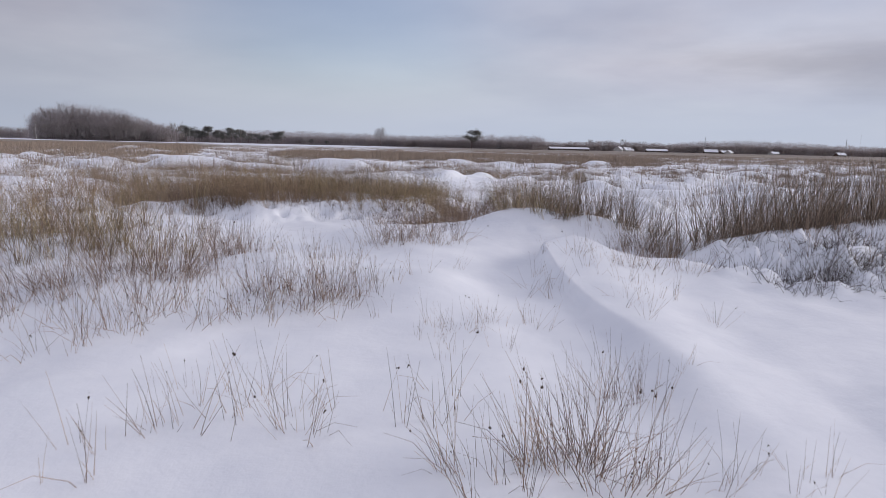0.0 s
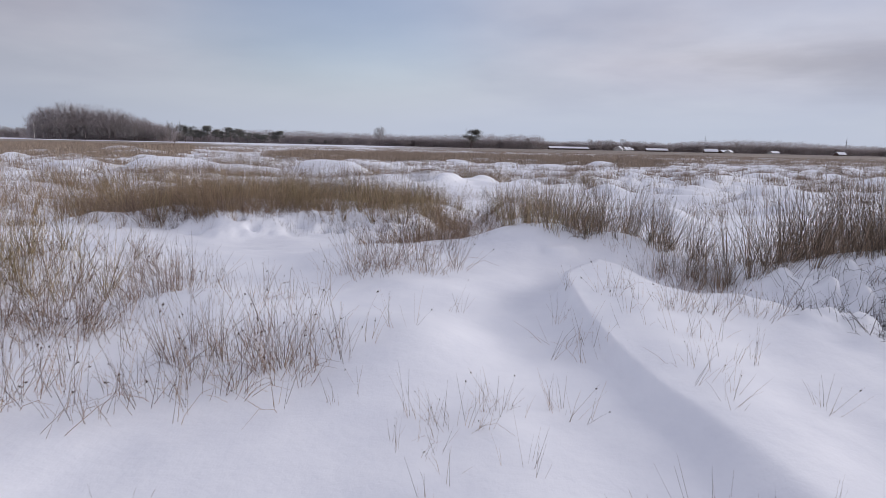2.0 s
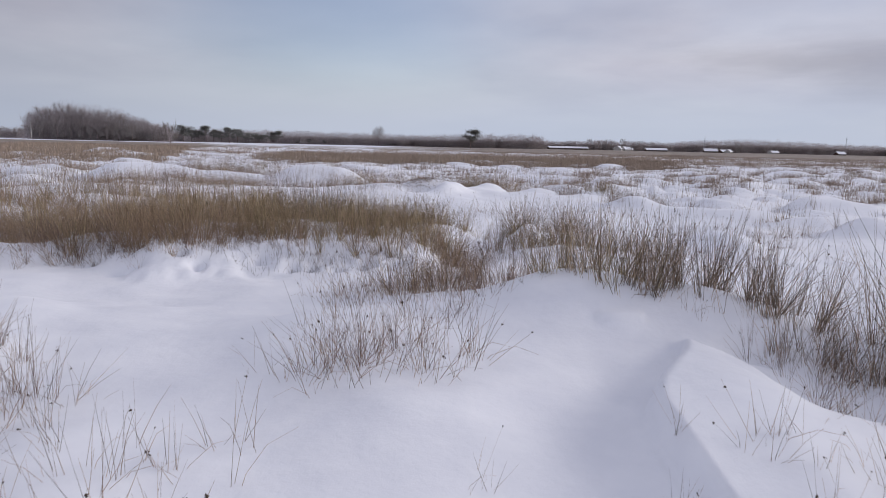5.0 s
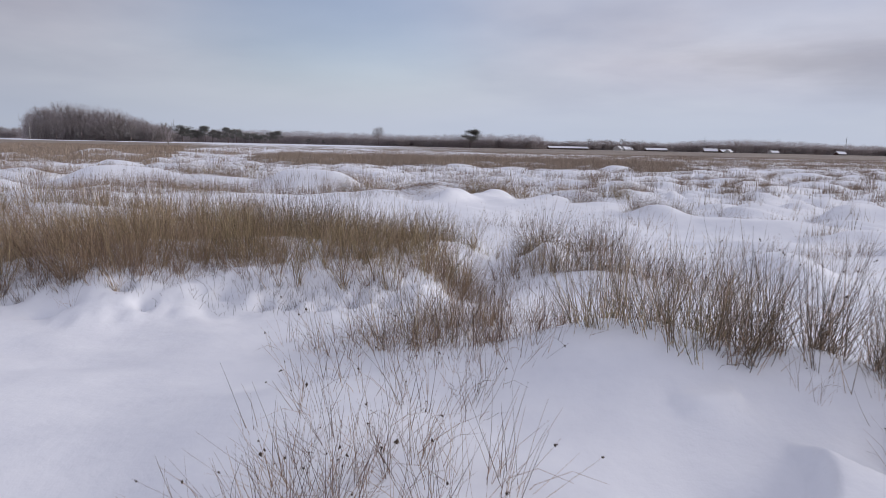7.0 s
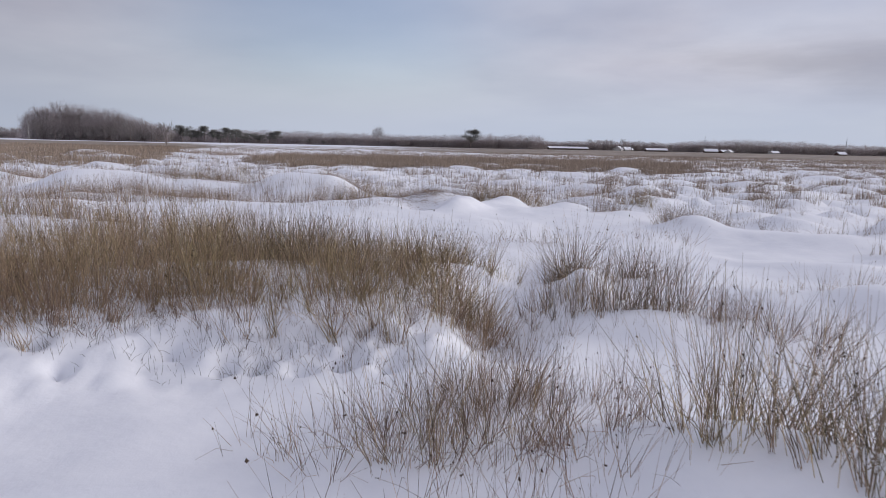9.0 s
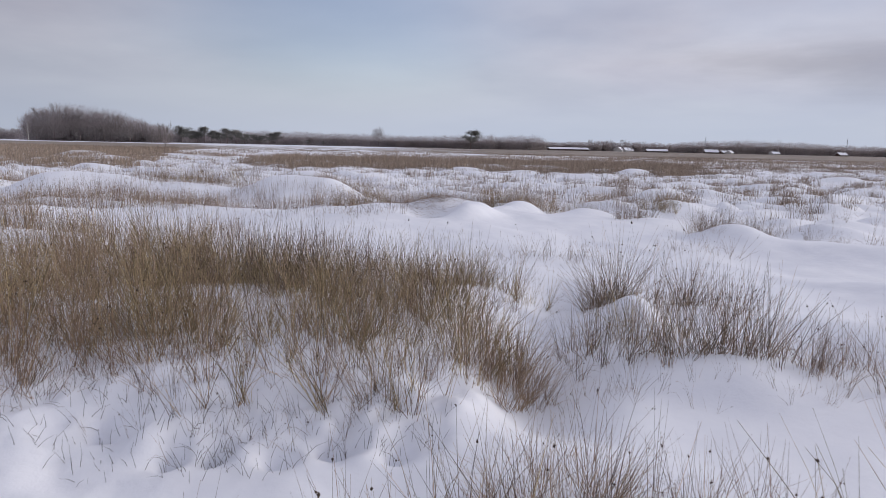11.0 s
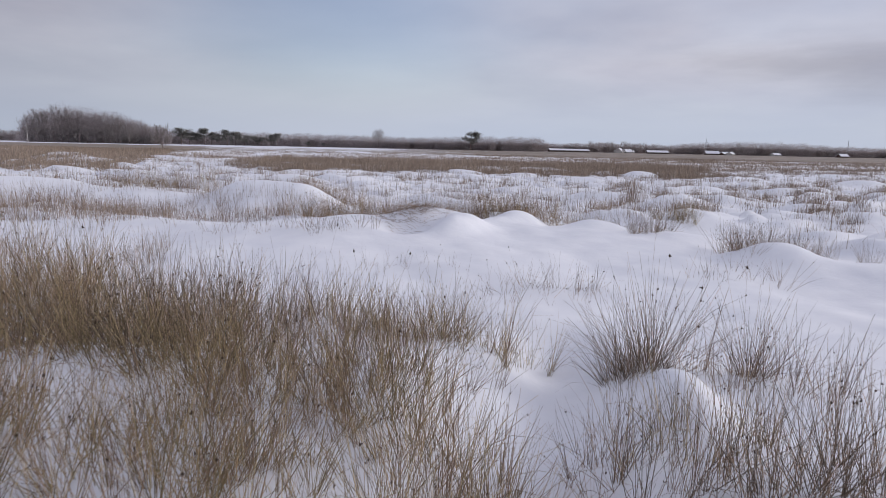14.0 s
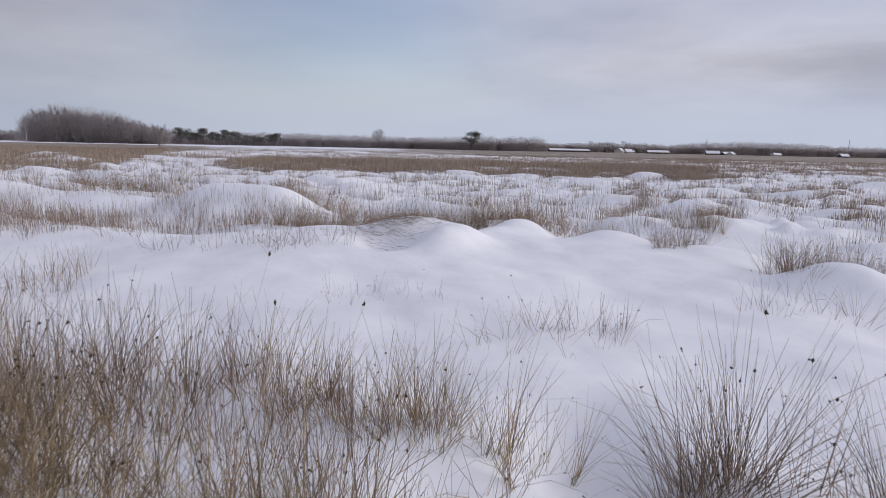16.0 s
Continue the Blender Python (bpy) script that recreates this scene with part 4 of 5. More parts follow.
# towards and past the ridge
edge_of("sparse", 14, ((0.35, 10.15), (0.75, 10.30), (1.12, 10.40)), 0.22, 0.8, 1.05)
row("sparse", 8, 2.05, 10.8, 2.75, 10.95, 0.30, 0.8, 1.1)
row("sparse", 6, -0.70, 10.7, 0.10, 10.8, 0.5, 0.5, 0.75)
row("sparse", 12, -1.40, 11.7, -0.75, 12.0, 0.50, 0.9, 1.2)
row("sparse", 8, -2.40, 11.9, -1.40, 11.9, 0.40, 0.9, 1.2)
edge_of("dark", 14, ((2.75, 11.76), (3.10, 11.92), (3.65, 12.0)), 0.20, 0.65, 0.9)
row("loose", 7, 2.55, 11.60, 3.60, 11.95, 0.30, 0.7, 0.95)
row("loose", 7, 3.40, 11.60, 4.40, 11.70, 0.40, 0.6, 0.85)
edge_of("dark", 6, ((2.10, 12.70), (2.50, 12.75)), 0.28, 0.5, 0.65)
edge_of("dense", 7, ((1.35, 13.90), (1.75, 13.90), (2.10, 13.70)), 0.25, 0.55, 0.75)
row("loose", 6, 2.10, 13.3, 2.60, 13.0, 0.30, 0.7, 0.9)
row("dense", 6, 3.15, 14.5, 3.55, 14.6, 0.30, 0.6, 0.85)
row("brown", 4, 2.20, 14.9, 2.60, 15.3, 0.40, 0.6, 0.8)
row("loose", 8, 3.60, 15.2, 4.60, 16.1, 0.40, 0.7, 0.9)
row("brown", 22, -2.10, 13.95, 1.10, 14.45, 0.50, 0.75, 1.0, 1.1)
row("dense", 20, -1.90, 14.0, 1.30, 14.4, 0.60, 0.70, 0.95, 1.1)
row("loose", 20, -2.30, 13.8, 1.50, 14.2, 0.60, 0.9, 1.2, 1.15)
row("brown", 9, 1.00, 14.2, 1.70, 14.4, 0.40, 0.6, 0.85)
row("loose", 14, -4.60, 18.6, -1.60, 15.4, 0.60, 0.8, 1.1, 1.2)
row("brown", 10, -2.90, 17.0, -1.20, 15.6, 0.50, 0.8, 1.0, 1.1)
row("loose", 16, -5.80, 13.4, -2.60, 13.5, 1.20, 0.8, 1.1)
row("sparse", 14, -5.20, 12.2, -2.40, 12.4, 0.90, 1.0, 1.3)
row("dark", 14, -7.80, 17.4, -4.40, 17.8, 0.70, 0.8, 1.0)
row("dense", 8, -6.20, 17.6, -4.60, 17.8, 0.60, 0.8, 1.0)
row("loose", 8, 4.60, 11.6, 7.20, 11.9, 1.50, 0.8, 1.0)


for k, name, label, category in (("dense", "rush_growth", "olive-brown rushes in the thick of a snowy belt", "rush"), ("dark", "dark_rush_growth", "dark olive rushes standing close together in snow", "rush"),
                                 ("sparse", "thin_rush_stems", "thin dry rush stems scattered through deep snow", "rush"), ("loose", "loose_rush_stems", "loose brown rush stems half buried in snow", "rush"), ("brown", "moor_grass_growth", "brown moor grass standing thick in snow", "moor grass")):
    join_rest(k, name, label, category)


# grass flattened by the snow on the brow of the ridge, and heather bowed under it at the right
def fallen_grass(x, y, n, seed):
    rng = np.random.default_rng(seed)
    top = new("flattened_grass")
    px, py = x + rng.normal(0, 0.17, n), y + rng.normal(0, 0.11, n)
    base = np.stack([px, py, ground_height(px, py) - 0.01], 1)
    s = Soup()
    stalks(s, base - np.array([x, y, 0]), rng.uniform(0.10, 0.22, n), rng.normal(-1.9, 0.9, n), rng.uniform(0.9, 1.3, n), rng.uniform(0.3, 0.8, n), 0.0016, 4)
    tagged(part("foliage", s.mesh("foliage", M_DRY), top), kind="stuff")
    top.matrix_basis = pose(x, y, 0)
    return tagged(top, "mat of fallen brown grass bent over a snowy hummock", "moor grass")


def heather(x, y, spread, n, seed, tall=0.24, lean=1.2, thick=0.0019):
    """A low bush bowed under snow: dark twigs."""
    rng = np.random.default_rng(seed)
    top = new("heather_bush")
    a, r = rng.random(n) * 2 * np.pi, spread * np.sqrt(rng.random(n))
    px, py = x + r * np.cos(a), y + r * np.sin(a)
    base = np.stack([px - x, py - y, ground_height(px, py) - 0.04], 1)
    s = Soup()
    tips, c = stalks(s, base, rng.uniform(0.08, tall, n), rng.random(n) * 2 * np.pi, rng.uniform(0.1, lean, n), rng.normal(0.3, 0.5, n), thick, 3)
    tagged(part("foliage", s.mesh("foliage", M_HEATH), top, "dark brown heather twigs"), kind="stuff")
    top.matrix_basis = pose(x, y, 0)
    return tagged(top, "dark heather twigs poking out of a snowy bank", "heather", "heather bushes")


fallen_grass(-0.32, 12.86, 330, 3)
fallen_grass(-0.42, 12.62, 110, 4)
for hx, hy, hs, hn in ((2.35, 3.78, 0.24, 230), (2.62, 3.95, 0.30, 360), (2.50, 4.35, 0.38, 240), (2.95, 4.10, 0.36, 420), (3.40, 4.35, 0.42, 340), (2.85, 3.80, 0.30, 350), (3.30, 3.85, 0.34, 270), (2.15, 4.10, 0.25, 80)):
    heather(hx, hy, hs, hn, int(hx * 100), 0.22, 1.2, 0.0017)
heather(0.08, 5.48, 0.05, 16, 77, 0.14)
# twigs along the foot of the bank
for k in range(14):
    hx = -3.1 + 0.21 * k + plan.uniform(-0.1, 0.1)
    heather(hx, 7.08 + plan.uniform(-0.06, 0.10), 0.20, 56, 500 + k, 0.13, 0.6, 0.0013)


# ---- the heath farther off ----
def heath(name, label, mat, seed, n, place, height, width):
    rng = np.random.default_rng(seed)
    x, y = place(rng, n)
    z = ground_height(x, y)
    s = Soup()
    n = len(x)
    ln = height * (0.5 + 0.7 * rng.random(n))
    stalks(s, np.stack([x, y, z - 0.03], 1), ln, rng.random(n) * 2 * np.pi, np.abs(rng.normal(0, 0.5, n)), rng.normal(0.1, 0.4, n), width * (0.6 + 0.8 * rng.random(n)) * (0.5 + y / 60), 1, 1, 0.3)
    return tagged(new(name, s.mesh(name, mat)), label, "heath grass", kind="stuff")


def clumped(x, y, seed, size, keep):
    return value_noise(x / size, y / size, seed) + 0.5 * value_noise(x / size * 2.7, y / size * 2.7, seed + 1) > keep


def belt(rng, n):
    y = 27.5 + 15 * rng.random(n) ** 1.3
    x = rng.uniform(-9.5, 13.0, n)
    ragged = 1.5 * value_noise(x / 3.0, x * 0 + 1, 43) + 0.7 * value_noise(x / 0.9, x * 0 + 2, 44)
    k = (y + ragged > 28.2 + 1.2 * (-6.0 - x) * (x < -6)) & (x < 11.8 + 0.15 * (y - 28) + ragged) & clumped(x, y, 41, 4.0, -0.36)
    return x[k], y[k]


def beyond(rng, n):
    y = 42 + 60 * rng.random(n) ** 1.4
    x = rng.uniform(-0.85, 0.85, n) * y
    k = clumped(x, y * 2.5, 61, 9.0, 0.02 - 0.3 * smooth(0.0, 0.35, x / y) + 0.25 * smooth(0.0, -0.2, x / y))
    return x[k], y[k]


def scatter(rng, n):
    """Tufts on the lee of the hummocks."""
    m = np.array([r for r in FIELD if r[1] > 9.0])
    m = m[rng.random(len(m)) < 0.62]
    weight = (1 + 0.7 * smooth(0.05, 0.3, m[:, 0] / m[:, 1])) * m[:, 2] * (0.08 + rng.random(len(m)) ** 3) / (0.4 + m[:, 1] / 20)
    i = rng.choice(len(m), n, p=weight / weight.sum())
    side_of = rng.normal(-0.35, 0.55, len(m))[i]
    x = m[i, 0] + m[i, 2] * (side_of + rng.normal(0, 0.36, n))
    y = m[i, 1] + m[i, 3] * (0.45 + rng.normal(0, 0.32, n))
    return x, y


def rough(rng, n):
    x, y = rng.uniform(-10, -2.2, n), rng.uniform(10.8, 18.0, n)
    k = clumped(x, y, 71, 1.1, -0.03) & (ground_height(x, y) < 0.20 + 0.12 * rng.random(n)) & (x < -2.2 - 0.35 * (y - 10.8) * (y < 13))
    return x[k], y[k]


def left_patch(rng, n):
    x, y = rng.uniform(-44, -10.5, n), 26 + 46 * rng.random(n) ** 1.2
    k = clumped(x, y, 49, 3.0, -0.42) & (x < -0.41 * y + 0.6 * value_noise(y, y * 0, 50)) & (np.hypot(x + 18.6, (y - 35.4) * 1.4) > 1.5)
    return x[k], y[k]


heath("grass_belt", "long belt of withered brown grass between snowfields", M_STRAW, 5, 110000, belt, 0.36, 0.0055)
heath("withered_grass", "open heath of withered brown grass and snow", M_STRAW, 8, 90000, beyond, 0.30, 0.011)
heath("heath_grass", "scattered dry grass on snowy hummocks", M_MOOR, 6, 200000, scatter, 0.23, 0.0036)
heath("thin_grass", "thin dry grass through snow on rough ground", M_MOOR, 9, 34000, rough, 0.25, 0.0022)
heath("brown_grass", "broad patch of withered brown grass in snow", M_STRAW, 7, 150000, left_patch, 0.36, 0.008)


# ---- trees and buildings round the heath ----
def bare_tree(name, seed, height, width, detail=1.0, birch=False, label="", group="bare trees", low=0.12, twig=0.0017, dome=0):
    """A leafless tree: trunk, limbs, and a crown of fine twigs."""
    rng = np.random.default_rng(seed)
    top = new(name)
    s = Soup()
    _, trunk = stalks(s, [(0, 0, -0.3)], height * 0.80, rng.random() * 6, 0.02, 0.08, height * 0.016, 8, 6, 0.15)
    tagged(part("trunk", s.mesh("trunk", M_BIRCH if birch else M_BARK), top), kind="")
    spine = trunk[0]

    def along(lines, who, f):
        g = f * (lines.shape[1] - 1)
        i = np.minimum(g.astype(int), lines.shape[1] - 2)
        w = (g - i)[:, None]
        return lines[who, i] * (1 - w) + lines[who, i + 1] * w

    n1 = int(15 * detail) + 3
    f1 = np.sort(rng.uniform(low, 0.97, n1))
    b1 = along(spine[None], np.zeros(n1, int), f1)
    fill = np.sqrt(np.clip(1 - ((f1 - 0.42) / 0.60) ** 2, 0.05, 1))
    az1 = np.arange(n1) * 2.4 + rng.normal(0, 0.3, n1)
    s1 = Soup()
    _, c1 = stalks(s1, b1, width * 0.60 * fill * rng.uniform(0.75, 1.15, n1), az1, 1.30 - 0.70 * f1, -0.35, height * 0.006 * (1.1 - 0.6 * f1), 4, 4, 0.2)
    n2 = n1 * int(7 * detail + 1)
    w2 = np.repeat(np.arange(n1), n2 // n1)
    b2 = along(c1, w2, rng.uniform(0.25, 1.0, len(w2)))
    l2 = width * 0.26 * fill[w2] * rng.uniform(0.5, 1.2, len(w2))
    _, c2 = stalks(s1, b2, l2, az1[w2] + rng.normal(0, 1.0, len(w2)), rng.uniform(0.2, 1.2, len(w2)), -0.25, height * 0.0028, 1, 3, 0.3)
    tagged(part("branchwork", s1.mesh("branchwork", M_TWIG), top), kind="stuff")
    per = int(9 * detail + 2)
    w3 = np.repeat(np.arange(len(w2)), per)
    b3 = along(c2, w3, rng.uniform(0.2, 1.0, len(w3)))
    if dome:                                          # a full round crown
        d = rng.normal(0, 1, (dome, 3))
        d *= (rng.random(dome) ** 0.4 / np.linalg.norm(d, axis=1))[:, None]
        b3, w3 = d * np.array([width / 2, width / 2, height * 0.36]) + (0, 0, height * 0.60), np.arange(dome)
    s2 = Soup()
    stalks(s2, b3, width * 0.13 * rng.uniform(0.5, 1.3, len(w3)), rng.random(len(w3)) * 2 * np.pi, rng.uniform(0.1, 1.3, len(w3)), -0.2, height * twig, 1, 1, 0.4)
    tagged(part("crown", s2.mesh("crown", M_TWIG), top, "haze of fine bare twigs"), kind="stuff")
    return tagged(top, label or "leafless broad-crowned tree in a winter wood", "tree", group)


def pine_tree(seed, height, width):
    """A Scots pine: bare lower trunk, flat tiers of dark needles."""
    rng = np.random.default_rng(seed)
    top = new("pine_tree")
    s = Soup()
    _, trunk = stalks(s, [(0, 0, -0.3)], height * 0.95, 1.0, 0.03, 0.10, height * 0.02, 8, 6, 0.2)
    n = 14
    f = np.sort(rng.uniform(0.30, 1.0, n))
    g = f * 8
    i = np.minimum(g.astype(int), 7)
    base = trunk[0, i] * (1 - (g - i))[:, None] + trunk[0, i + 1] * (g - i)[:, None]
    _, c = stalks(s, base, width * 0.5 * rng.uniform(0.35, 1.1, n) * np.sqrt(1.12 - 0.75 * f), rng.random(n) * 6.3, rng.uniform(0.9, 1.5, n), -0.3, height * 0.006, 4, 4, 0.3)
    part("trunk", s.mesh("trunk", M_BARK), top)
    s2 = Soup()
    for k in range(n):
        for j in (3, 4):
            m = 75
            p = c[k, j] + rng.normal(0, 1, (m, 3)) * np.array([0.09, 0.09, 0.07]) * width
            stalks(s2, p, 0.075 * width * rng.uniform(0.6, 1.4, m), rng.random(m) * 6.3, rng.uniform(0.2, 1.5, m), 0.2, 0.018 * width, 1, 1, 0.3)
    tagged(part("crown", s2.mesh("crown", M_NEEDLE), top, "dark green needles in flat tiers"), kind="stuff")
    return tagged(top, "dark evergreen pine at the edge of the heath", "tree", "pines")


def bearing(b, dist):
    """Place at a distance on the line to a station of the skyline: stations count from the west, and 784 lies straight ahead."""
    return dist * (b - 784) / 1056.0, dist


def on_ground(x, y):
    return float(ground_height(x, y)[0])


BARE = [bare_tree("bare_tree", 201 + i, 20.0, 15.0, 1.0) for i in range(4)]
THIN = [bare_tree("bare_tree", 221 + i, 10.0, 8.0, 0.62, label="leafless tree in a distant row of trees", group="distant trees", low=0.06, twig=0.0055) for i in range(4)]
PINES = [pine_tree(241 + i, 10.0, 7.0) for i in range(3)]
USED = {id(BARE): 0, id(THIN): 0, id(PINES): 0}
grove_plan = random.Random(5)


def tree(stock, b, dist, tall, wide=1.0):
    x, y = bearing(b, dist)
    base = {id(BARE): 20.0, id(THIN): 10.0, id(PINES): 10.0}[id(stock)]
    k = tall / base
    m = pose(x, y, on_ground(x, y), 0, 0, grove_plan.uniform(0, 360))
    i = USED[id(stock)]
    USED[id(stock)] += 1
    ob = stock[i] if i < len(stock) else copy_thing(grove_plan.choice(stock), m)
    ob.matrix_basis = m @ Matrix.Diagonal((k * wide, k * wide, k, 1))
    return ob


def outline(b):
    """Height of the near wood along its bearing, metres."""
    return float(np.interp(b, [52, 62, 90, 130, 180, 215, 240, 275, 310], [13, 18, 22.5, 23.5, 22.5, 20.5, 17.5, 13.0, 10.0]))


for k in range(30):                                   # the near wood
    b = 62 + 246 * (k + grove_plan.random()) / 30
    tree(BARE, b, 385 + grove_plan.uniform(0, 55), outline(b) * grove_plan.uniform(0.80, 0.96), 1.05)
for k in range(20):                                   # undergrowth along its edge
    b = 58 + 247 * (k + grove_plan.random()) / 20
    tree(THIN, b, 376 + grove_plan.uniform(0, 12), grove_plan.uniform(6, 11), 1.3)


def thicket(name, label, seed, trees, per, left, right, near, deep, profile, size, thin, mat):
    """The crowns of a whole wood, too many to tell apart: rounded hazes of fine twigs down to the ground."""
    rng = np.random.default_rng(seed)
    cb = left + (right - left) * (np.arange(trees) + rng.random(trees)) / trees
    cd = near + deep * rng.random(trees)
    ch = np.interp(cb, *profile) * rng.uniform(0.80, 1.0, trees)
    i = np.repeat(np.arange(trees), per)
    n = len(i)
    d = rng.normal(0, 1, (n, 3))
    d *= (rng.random(n) ** 0.4 / np.linalg.norm(d, axis=1))[:, None]
    low = rng.random(n) < 0.55
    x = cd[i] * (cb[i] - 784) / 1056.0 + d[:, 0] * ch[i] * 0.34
    y = cd[i] + d[:, 1] * ch[i] * 0.34
    z = np.where(low, ch[i] * 0.5 * rng.random(n), ch[i] * (0.56 + 0.38 * d[:, 2]))
    s = Soup()
    stalks(s, np.stack([x, y, ground_height(x, y) + z], 1), size * np.where(low, 1.25, 1.0) * rng.uniform(0.5, 1.4, n), np.arctan2(d[:, 1], d[:, 0]) + rng.normal(0, 0.7, n), rng.uniform(0.5, 2.3, n), -0.2, thin * np.where(low, 1.9, 1.0) * rng.uniform(0.6, 1.4, n), 1, 1, 0.4)
    return tagged(new(name, s.mesh(name, mat)), label, "wood", kind="stuff")


NEAR_WOOD = ([57, 67, 85, 110, 130, 150, 170, 195, 220, 240, 260, 280, 312], [13.0, 21.0, 24.8, 27.2, 28.2, 27.6, 25.8, 25.2, 24.4, 21.4, 17.6, 14.0, 12.4])
FAR_WOOD = ([300, 440, 520, 600, 700, 780, 860, 930, 958, 966], [14.2, 13.2, 13.2, 12.6, 11.2, 12.0, 13.8, 14.4, 13.6, 9.0])
EAST_WOOD = ([960, 1000, 1060, 1130, 1180, 1240, 1320, 1420, 1480, 1600], [11.0, 11.6, 13.2, 12.6, 12.2, 16.0, 18.6, 17.0, 14.4, 13.8])
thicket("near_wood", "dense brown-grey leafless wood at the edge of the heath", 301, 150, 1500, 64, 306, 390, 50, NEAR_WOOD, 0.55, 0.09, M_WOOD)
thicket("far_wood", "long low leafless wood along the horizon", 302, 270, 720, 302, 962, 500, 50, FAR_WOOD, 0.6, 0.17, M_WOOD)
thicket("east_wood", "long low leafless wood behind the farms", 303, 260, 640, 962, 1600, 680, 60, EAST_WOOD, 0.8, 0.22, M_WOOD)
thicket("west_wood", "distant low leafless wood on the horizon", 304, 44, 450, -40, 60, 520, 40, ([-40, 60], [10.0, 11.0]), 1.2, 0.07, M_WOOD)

birch = bare_tree("birch_tree", 260, 14.0, 5.0, 0.6, True, "slender white-barked birch before the wood", "birches")
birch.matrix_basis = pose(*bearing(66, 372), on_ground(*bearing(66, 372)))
for k in range(14):                                   # beyond it to the left
    tree(THIN, -30 + 88 * (k + grove_plan.random()) / 14, 520 + grove_plan.uniform(0, 30), grove_plan.uniform(7.5, 10), 1.2)
small = bare_tree("bare_tree", 270, 4.6, 4.2, 0.8, twig=0.005, label="small solitary leafless tree on the open heath", group="solitary trees")
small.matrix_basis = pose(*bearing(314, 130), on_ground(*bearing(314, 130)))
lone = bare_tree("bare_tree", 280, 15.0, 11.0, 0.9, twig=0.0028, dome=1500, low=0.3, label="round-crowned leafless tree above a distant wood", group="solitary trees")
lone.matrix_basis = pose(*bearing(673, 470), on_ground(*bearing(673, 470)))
for b, d, h, w in ((331, 430, 12.6, 1.5), (345, 436, 9.0, 1.4), (358, 440, 8.0, 1.4), (371, 440, 11.4, 1.5), (383, 445, 9.0, 1.4), (398, 450, 8.5, 1.4), (411, 440, 10.6, 1.5), (425, 445, 11.0, 1.5), (440, 455, 8.0, 1.4), (456, 470, 8.5, 1.4), (470, 472, 7.5, 1.4), (483, 470, 9.0, 1.4), (498, 470, 9.5, 1.5), (549, 460, 4.5, 1.6), (578, 460, 3.6, 1.6), (834, 470, 14.5, 1.5)):
    tree(PINES, b, d, h, w)


def top_of(b):
    """Height of the distant rows of trees along their bearing, metres."""
    return float(np.interp(b, [300, 440, 520, 600, 700, 780, 860, 930, 958, 970, 1000, 1090, 1180, 1240, 1320, 1420, 1480, 1600], [9, 8, 8, 7.5, 6.5, 7.0, 8.5, 9.0, 8.5, 5.0, 5.0, 6.5, 6.0, 8.0, 9.5, 8.5, 7.0, 7.0]))


for k in range(56):
    b = 300 + 1290 * (k + grove_plan.random()) / 56
    tree(THIN, b, (500 if b < 962 else 690) + grove_plan.uniform(0, 40), (1.0 if b < 962 else 1.3) * top_of(b) * grove_plan.uniform(0.70, 0.95), 1.35)
for b, h in ((1046, 9.0), (1060, 7.5), (1076, 9.0), (1086, 8.0), (1104, 9.5), (1119, 8.0), (1133, 8.5), (1156, 7.5), (1186, 6.0), (1270, 6.0), (1303, 9.5), (1312, 8.0), (1470, 6.0)):
    tree(THIN, b, 592 + 40 * grove_plan.random(), h * 1.2, 1.2)


def block(sx, sy, sz, at=(0, 0, 0)):
    """A box that stands on its base."""
    x, y = sx / 2, sy / 2
    v = np.array([(-x, -y, 0), (x, -y, 0), (x, y, 0), (-x, y, 0), (-x, -y, sz), (x, -y, sz), (x, y, sz), (-x, y, sz)]) + np.array(at)
    return v, [(3, 2, 1, 0), (4, 5, 6, 7), (0, 1, 5, 4), (1, 2, 6, 5), (2, 3, 7, 6), (3, 0, 4, 7)]


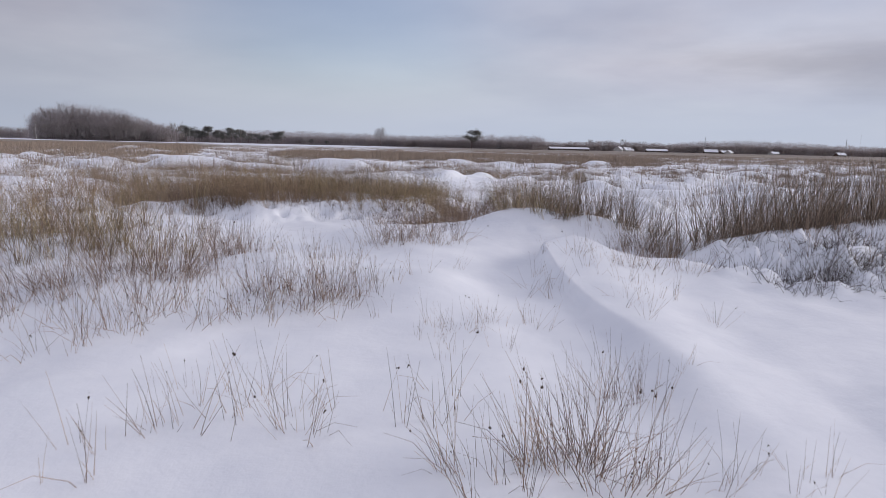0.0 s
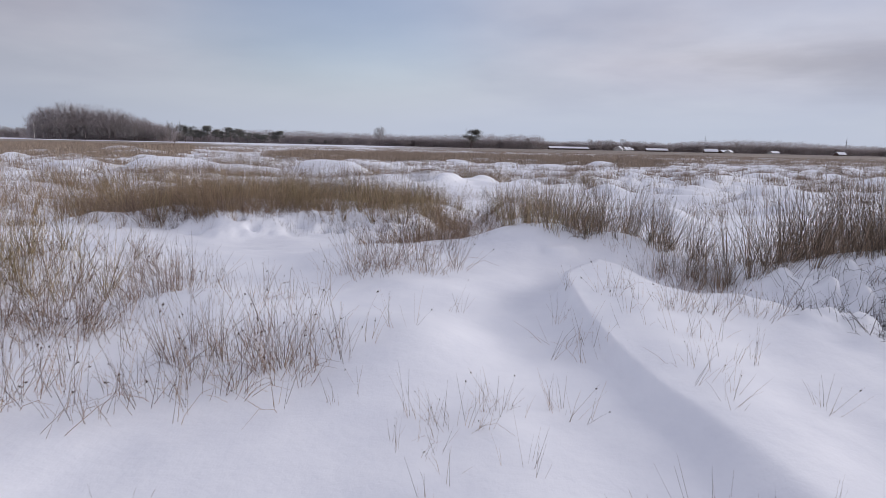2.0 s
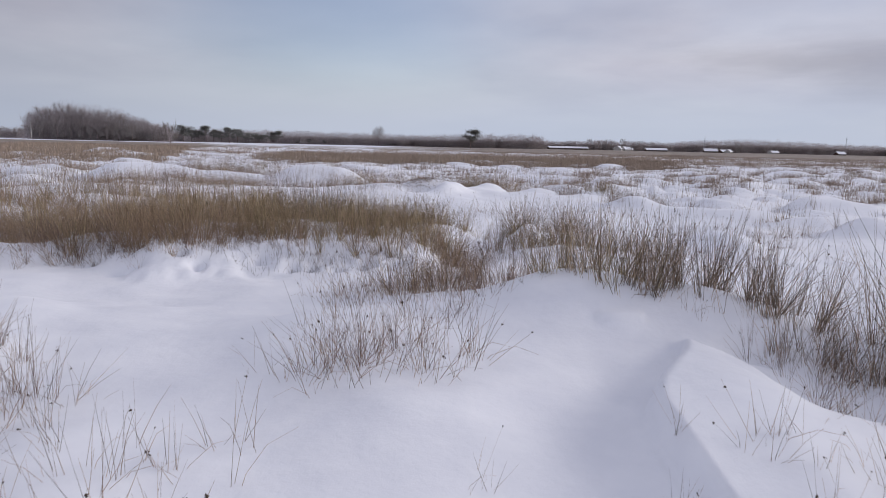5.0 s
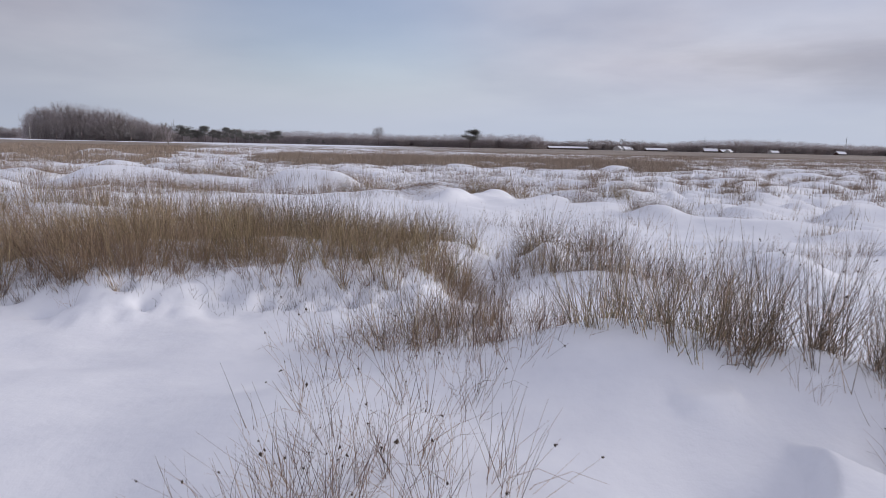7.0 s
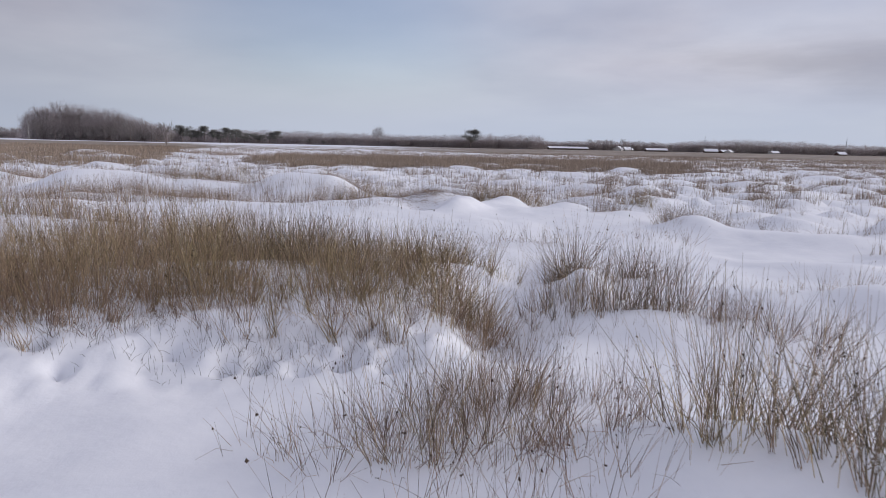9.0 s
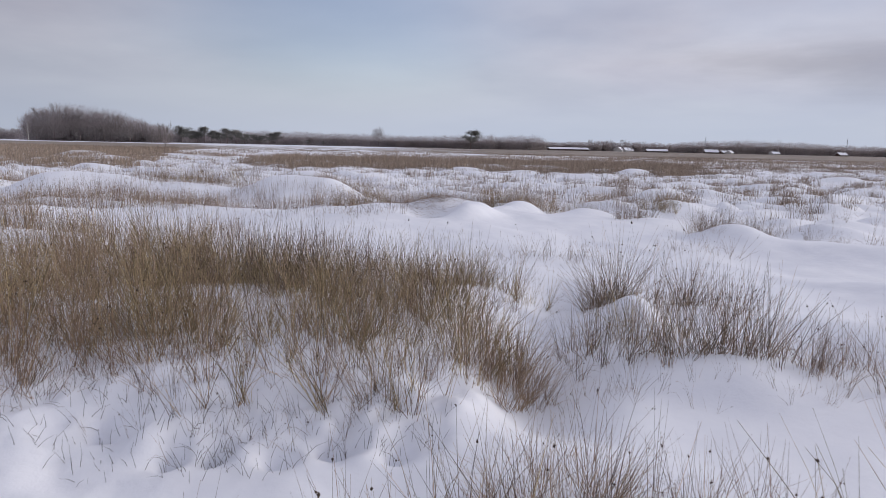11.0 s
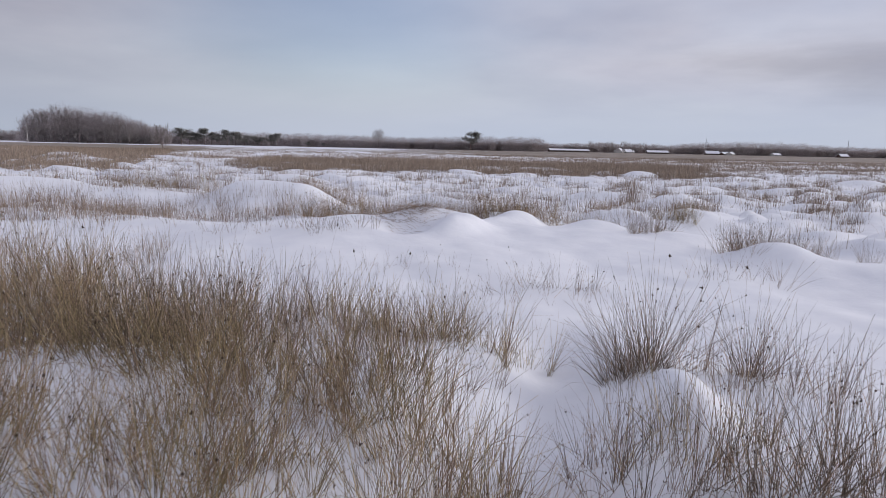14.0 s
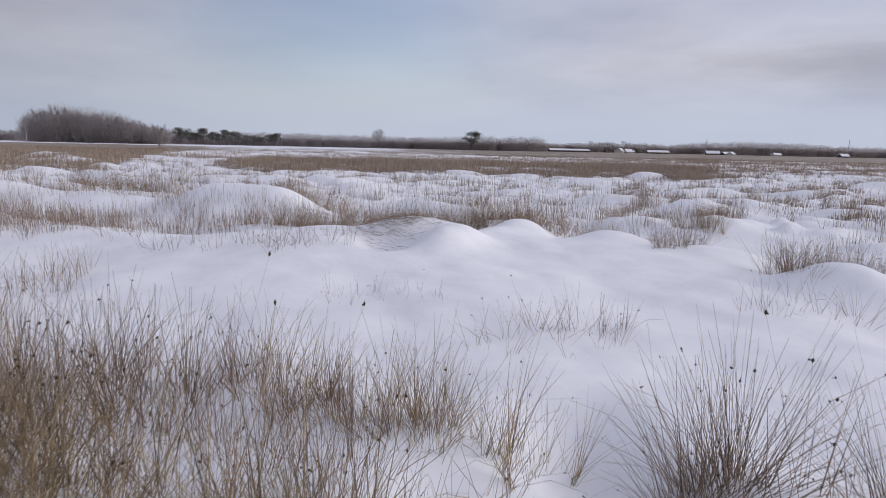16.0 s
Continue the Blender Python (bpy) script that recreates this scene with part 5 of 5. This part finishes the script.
def farmhouse(b, dist, wide, deep, eaves, ridge, turn=0.0, wall=None, label="", chimney=True):
    """A low farm building under a snow-covered gable roof."""
    top = new("farm_building")
    s = Soup().add(*block(wide, deep, eaves + 0.3, (0, 0, -0.3)))
    x, y = wide / 2, deep / 2
    s.add([(-x, -y, eaves), (-x, y, eaves), (-x, 0, ridge)], None, [(0, 2, 1)])
    s.add([(x, -y, eaves), (x, y, eaves), (x, 0, ridge)], None, [(0, 1, 2)])
    part("wall", s.mesh("wall", wall or M_WALL, False), top)
    o = 0.5
    drop = (ridge - eaves) / y * o
    for sgn in (-1, 1):
        a = np.array([(-x - o, sgn * (y + o), eaves - drop), (x + o, sgn * (y + o), eaves - drop), (x + o, 0, ridge), (-x - o, 0, ridge)])
        lift = np.array([0, 0, 0.30])
        r = Soup().add(np.concatenate([a + (0, 0, 0.02), a + lift]), [(4, 5, 6, 7), (0, 1, 2, 3), (0, 1, 5, 4), (1, 2, 6, 5), (2, 3, 7, 6), (3, 0, 4, 7)])
        part("roof", r.mesh("roof", M_SNOW, False), top, "roof slope under thick snow")
    n = max(2, int(wide / 3.5))
    for k in range(n):
        wx = -x + wide * (k + 0.5) / n
        w = part("window", Soup().add(*block(1.2, 0.12, 1.2, (wx, -y, eaves * 0.4))).mesh("window", M_PLASTER, False), top)
        part("pane", Soup().add(*block(0.95, 0.14, 0.95, (wx, -y, eaves * 0.4 + 0.12))).mesh("pane", M_GLASS, False), w)
    if chimney:
        part("chimney", Soup().add(*block(0.7, 0.7, 1.6, (x * 0.5, 0, ridge - 0.4))).mesh("chimney", M_WALL, False), top)
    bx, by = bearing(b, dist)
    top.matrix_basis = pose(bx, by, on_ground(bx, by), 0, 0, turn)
    return tagged(top, label, "farm building", "farm buildings")


farmhouse(1006, 600, 39, 11, 1.5, 2.9, 3, None, "long low barn under a white snow-covered roof", False)
farmhouse(1096, 650, 12, 9, 1.6, 4.8, 60, M_PLASTER, "pale farmhouse with a steep snowy gable roof")
farmhouse(1111, 655, 10, 8, 1.5, 4.2, 20, M_PLASTER, "white farmhouse with a snowy gable roof")
farmhouse(1162, 600, 20, 9, 1.5, 3.1, -6, None, "low brick barn under a white snow-covered roof", False)
farmhouse(1258, 600, 12, 9, 1.5, 3.8, -12, None, "brick farmhouse under a snow-covered roof")
farmhouse(1281, 610, 8, 7, 1.3, 3.0, 18, None, "small brick farm building under a snowy roof", False)
farmhouse(1291, 600, 6, 6, 1.3, 3.2, 40, M_PLASTER, "small pale outbuilding under a snowy roof", False)
farmhouse(1371, 650, 8, 7, 1.3, 3.2, 8, M_PLASTER, "small pale house under a snowy roof")
farmhouse(1488, 580, 8, 7, 1.3, 3.4, 8, None, "brick house under a bright snowy roof")


def mast(b, dist, height):
    """A slender lattice mast with cross-arms."""
    top = new("lattice_mast")
    s = Soup()
    for sx in (-1, 1):
        for sy in (-1, 1):
            stalks(s, [(0.5 * sx, 0.5 * sy, -0.2)], height, math.atan2(-sy, -sx), 0.7 / height, 0, 0.07, 3, 4, 1.0)
    part("legs", s.mesh("legs", M_STEEL), top)
    for z, w in ((0.72, 2.6), (0.86, 2.0)):
        part("cross_arm", Soup().add(*block(w, 0.15, 0.15, (0, 0, height * z))).mesh("cross_arm", M_STEEL, False), top)
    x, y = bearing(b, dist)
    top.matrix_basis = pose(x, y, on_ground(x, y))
    return tagged(top, "thin grey steel lattice mast above the trees", "mast", "masts")


mast(1247, 660, 18)
mast(1497, 660, 20)
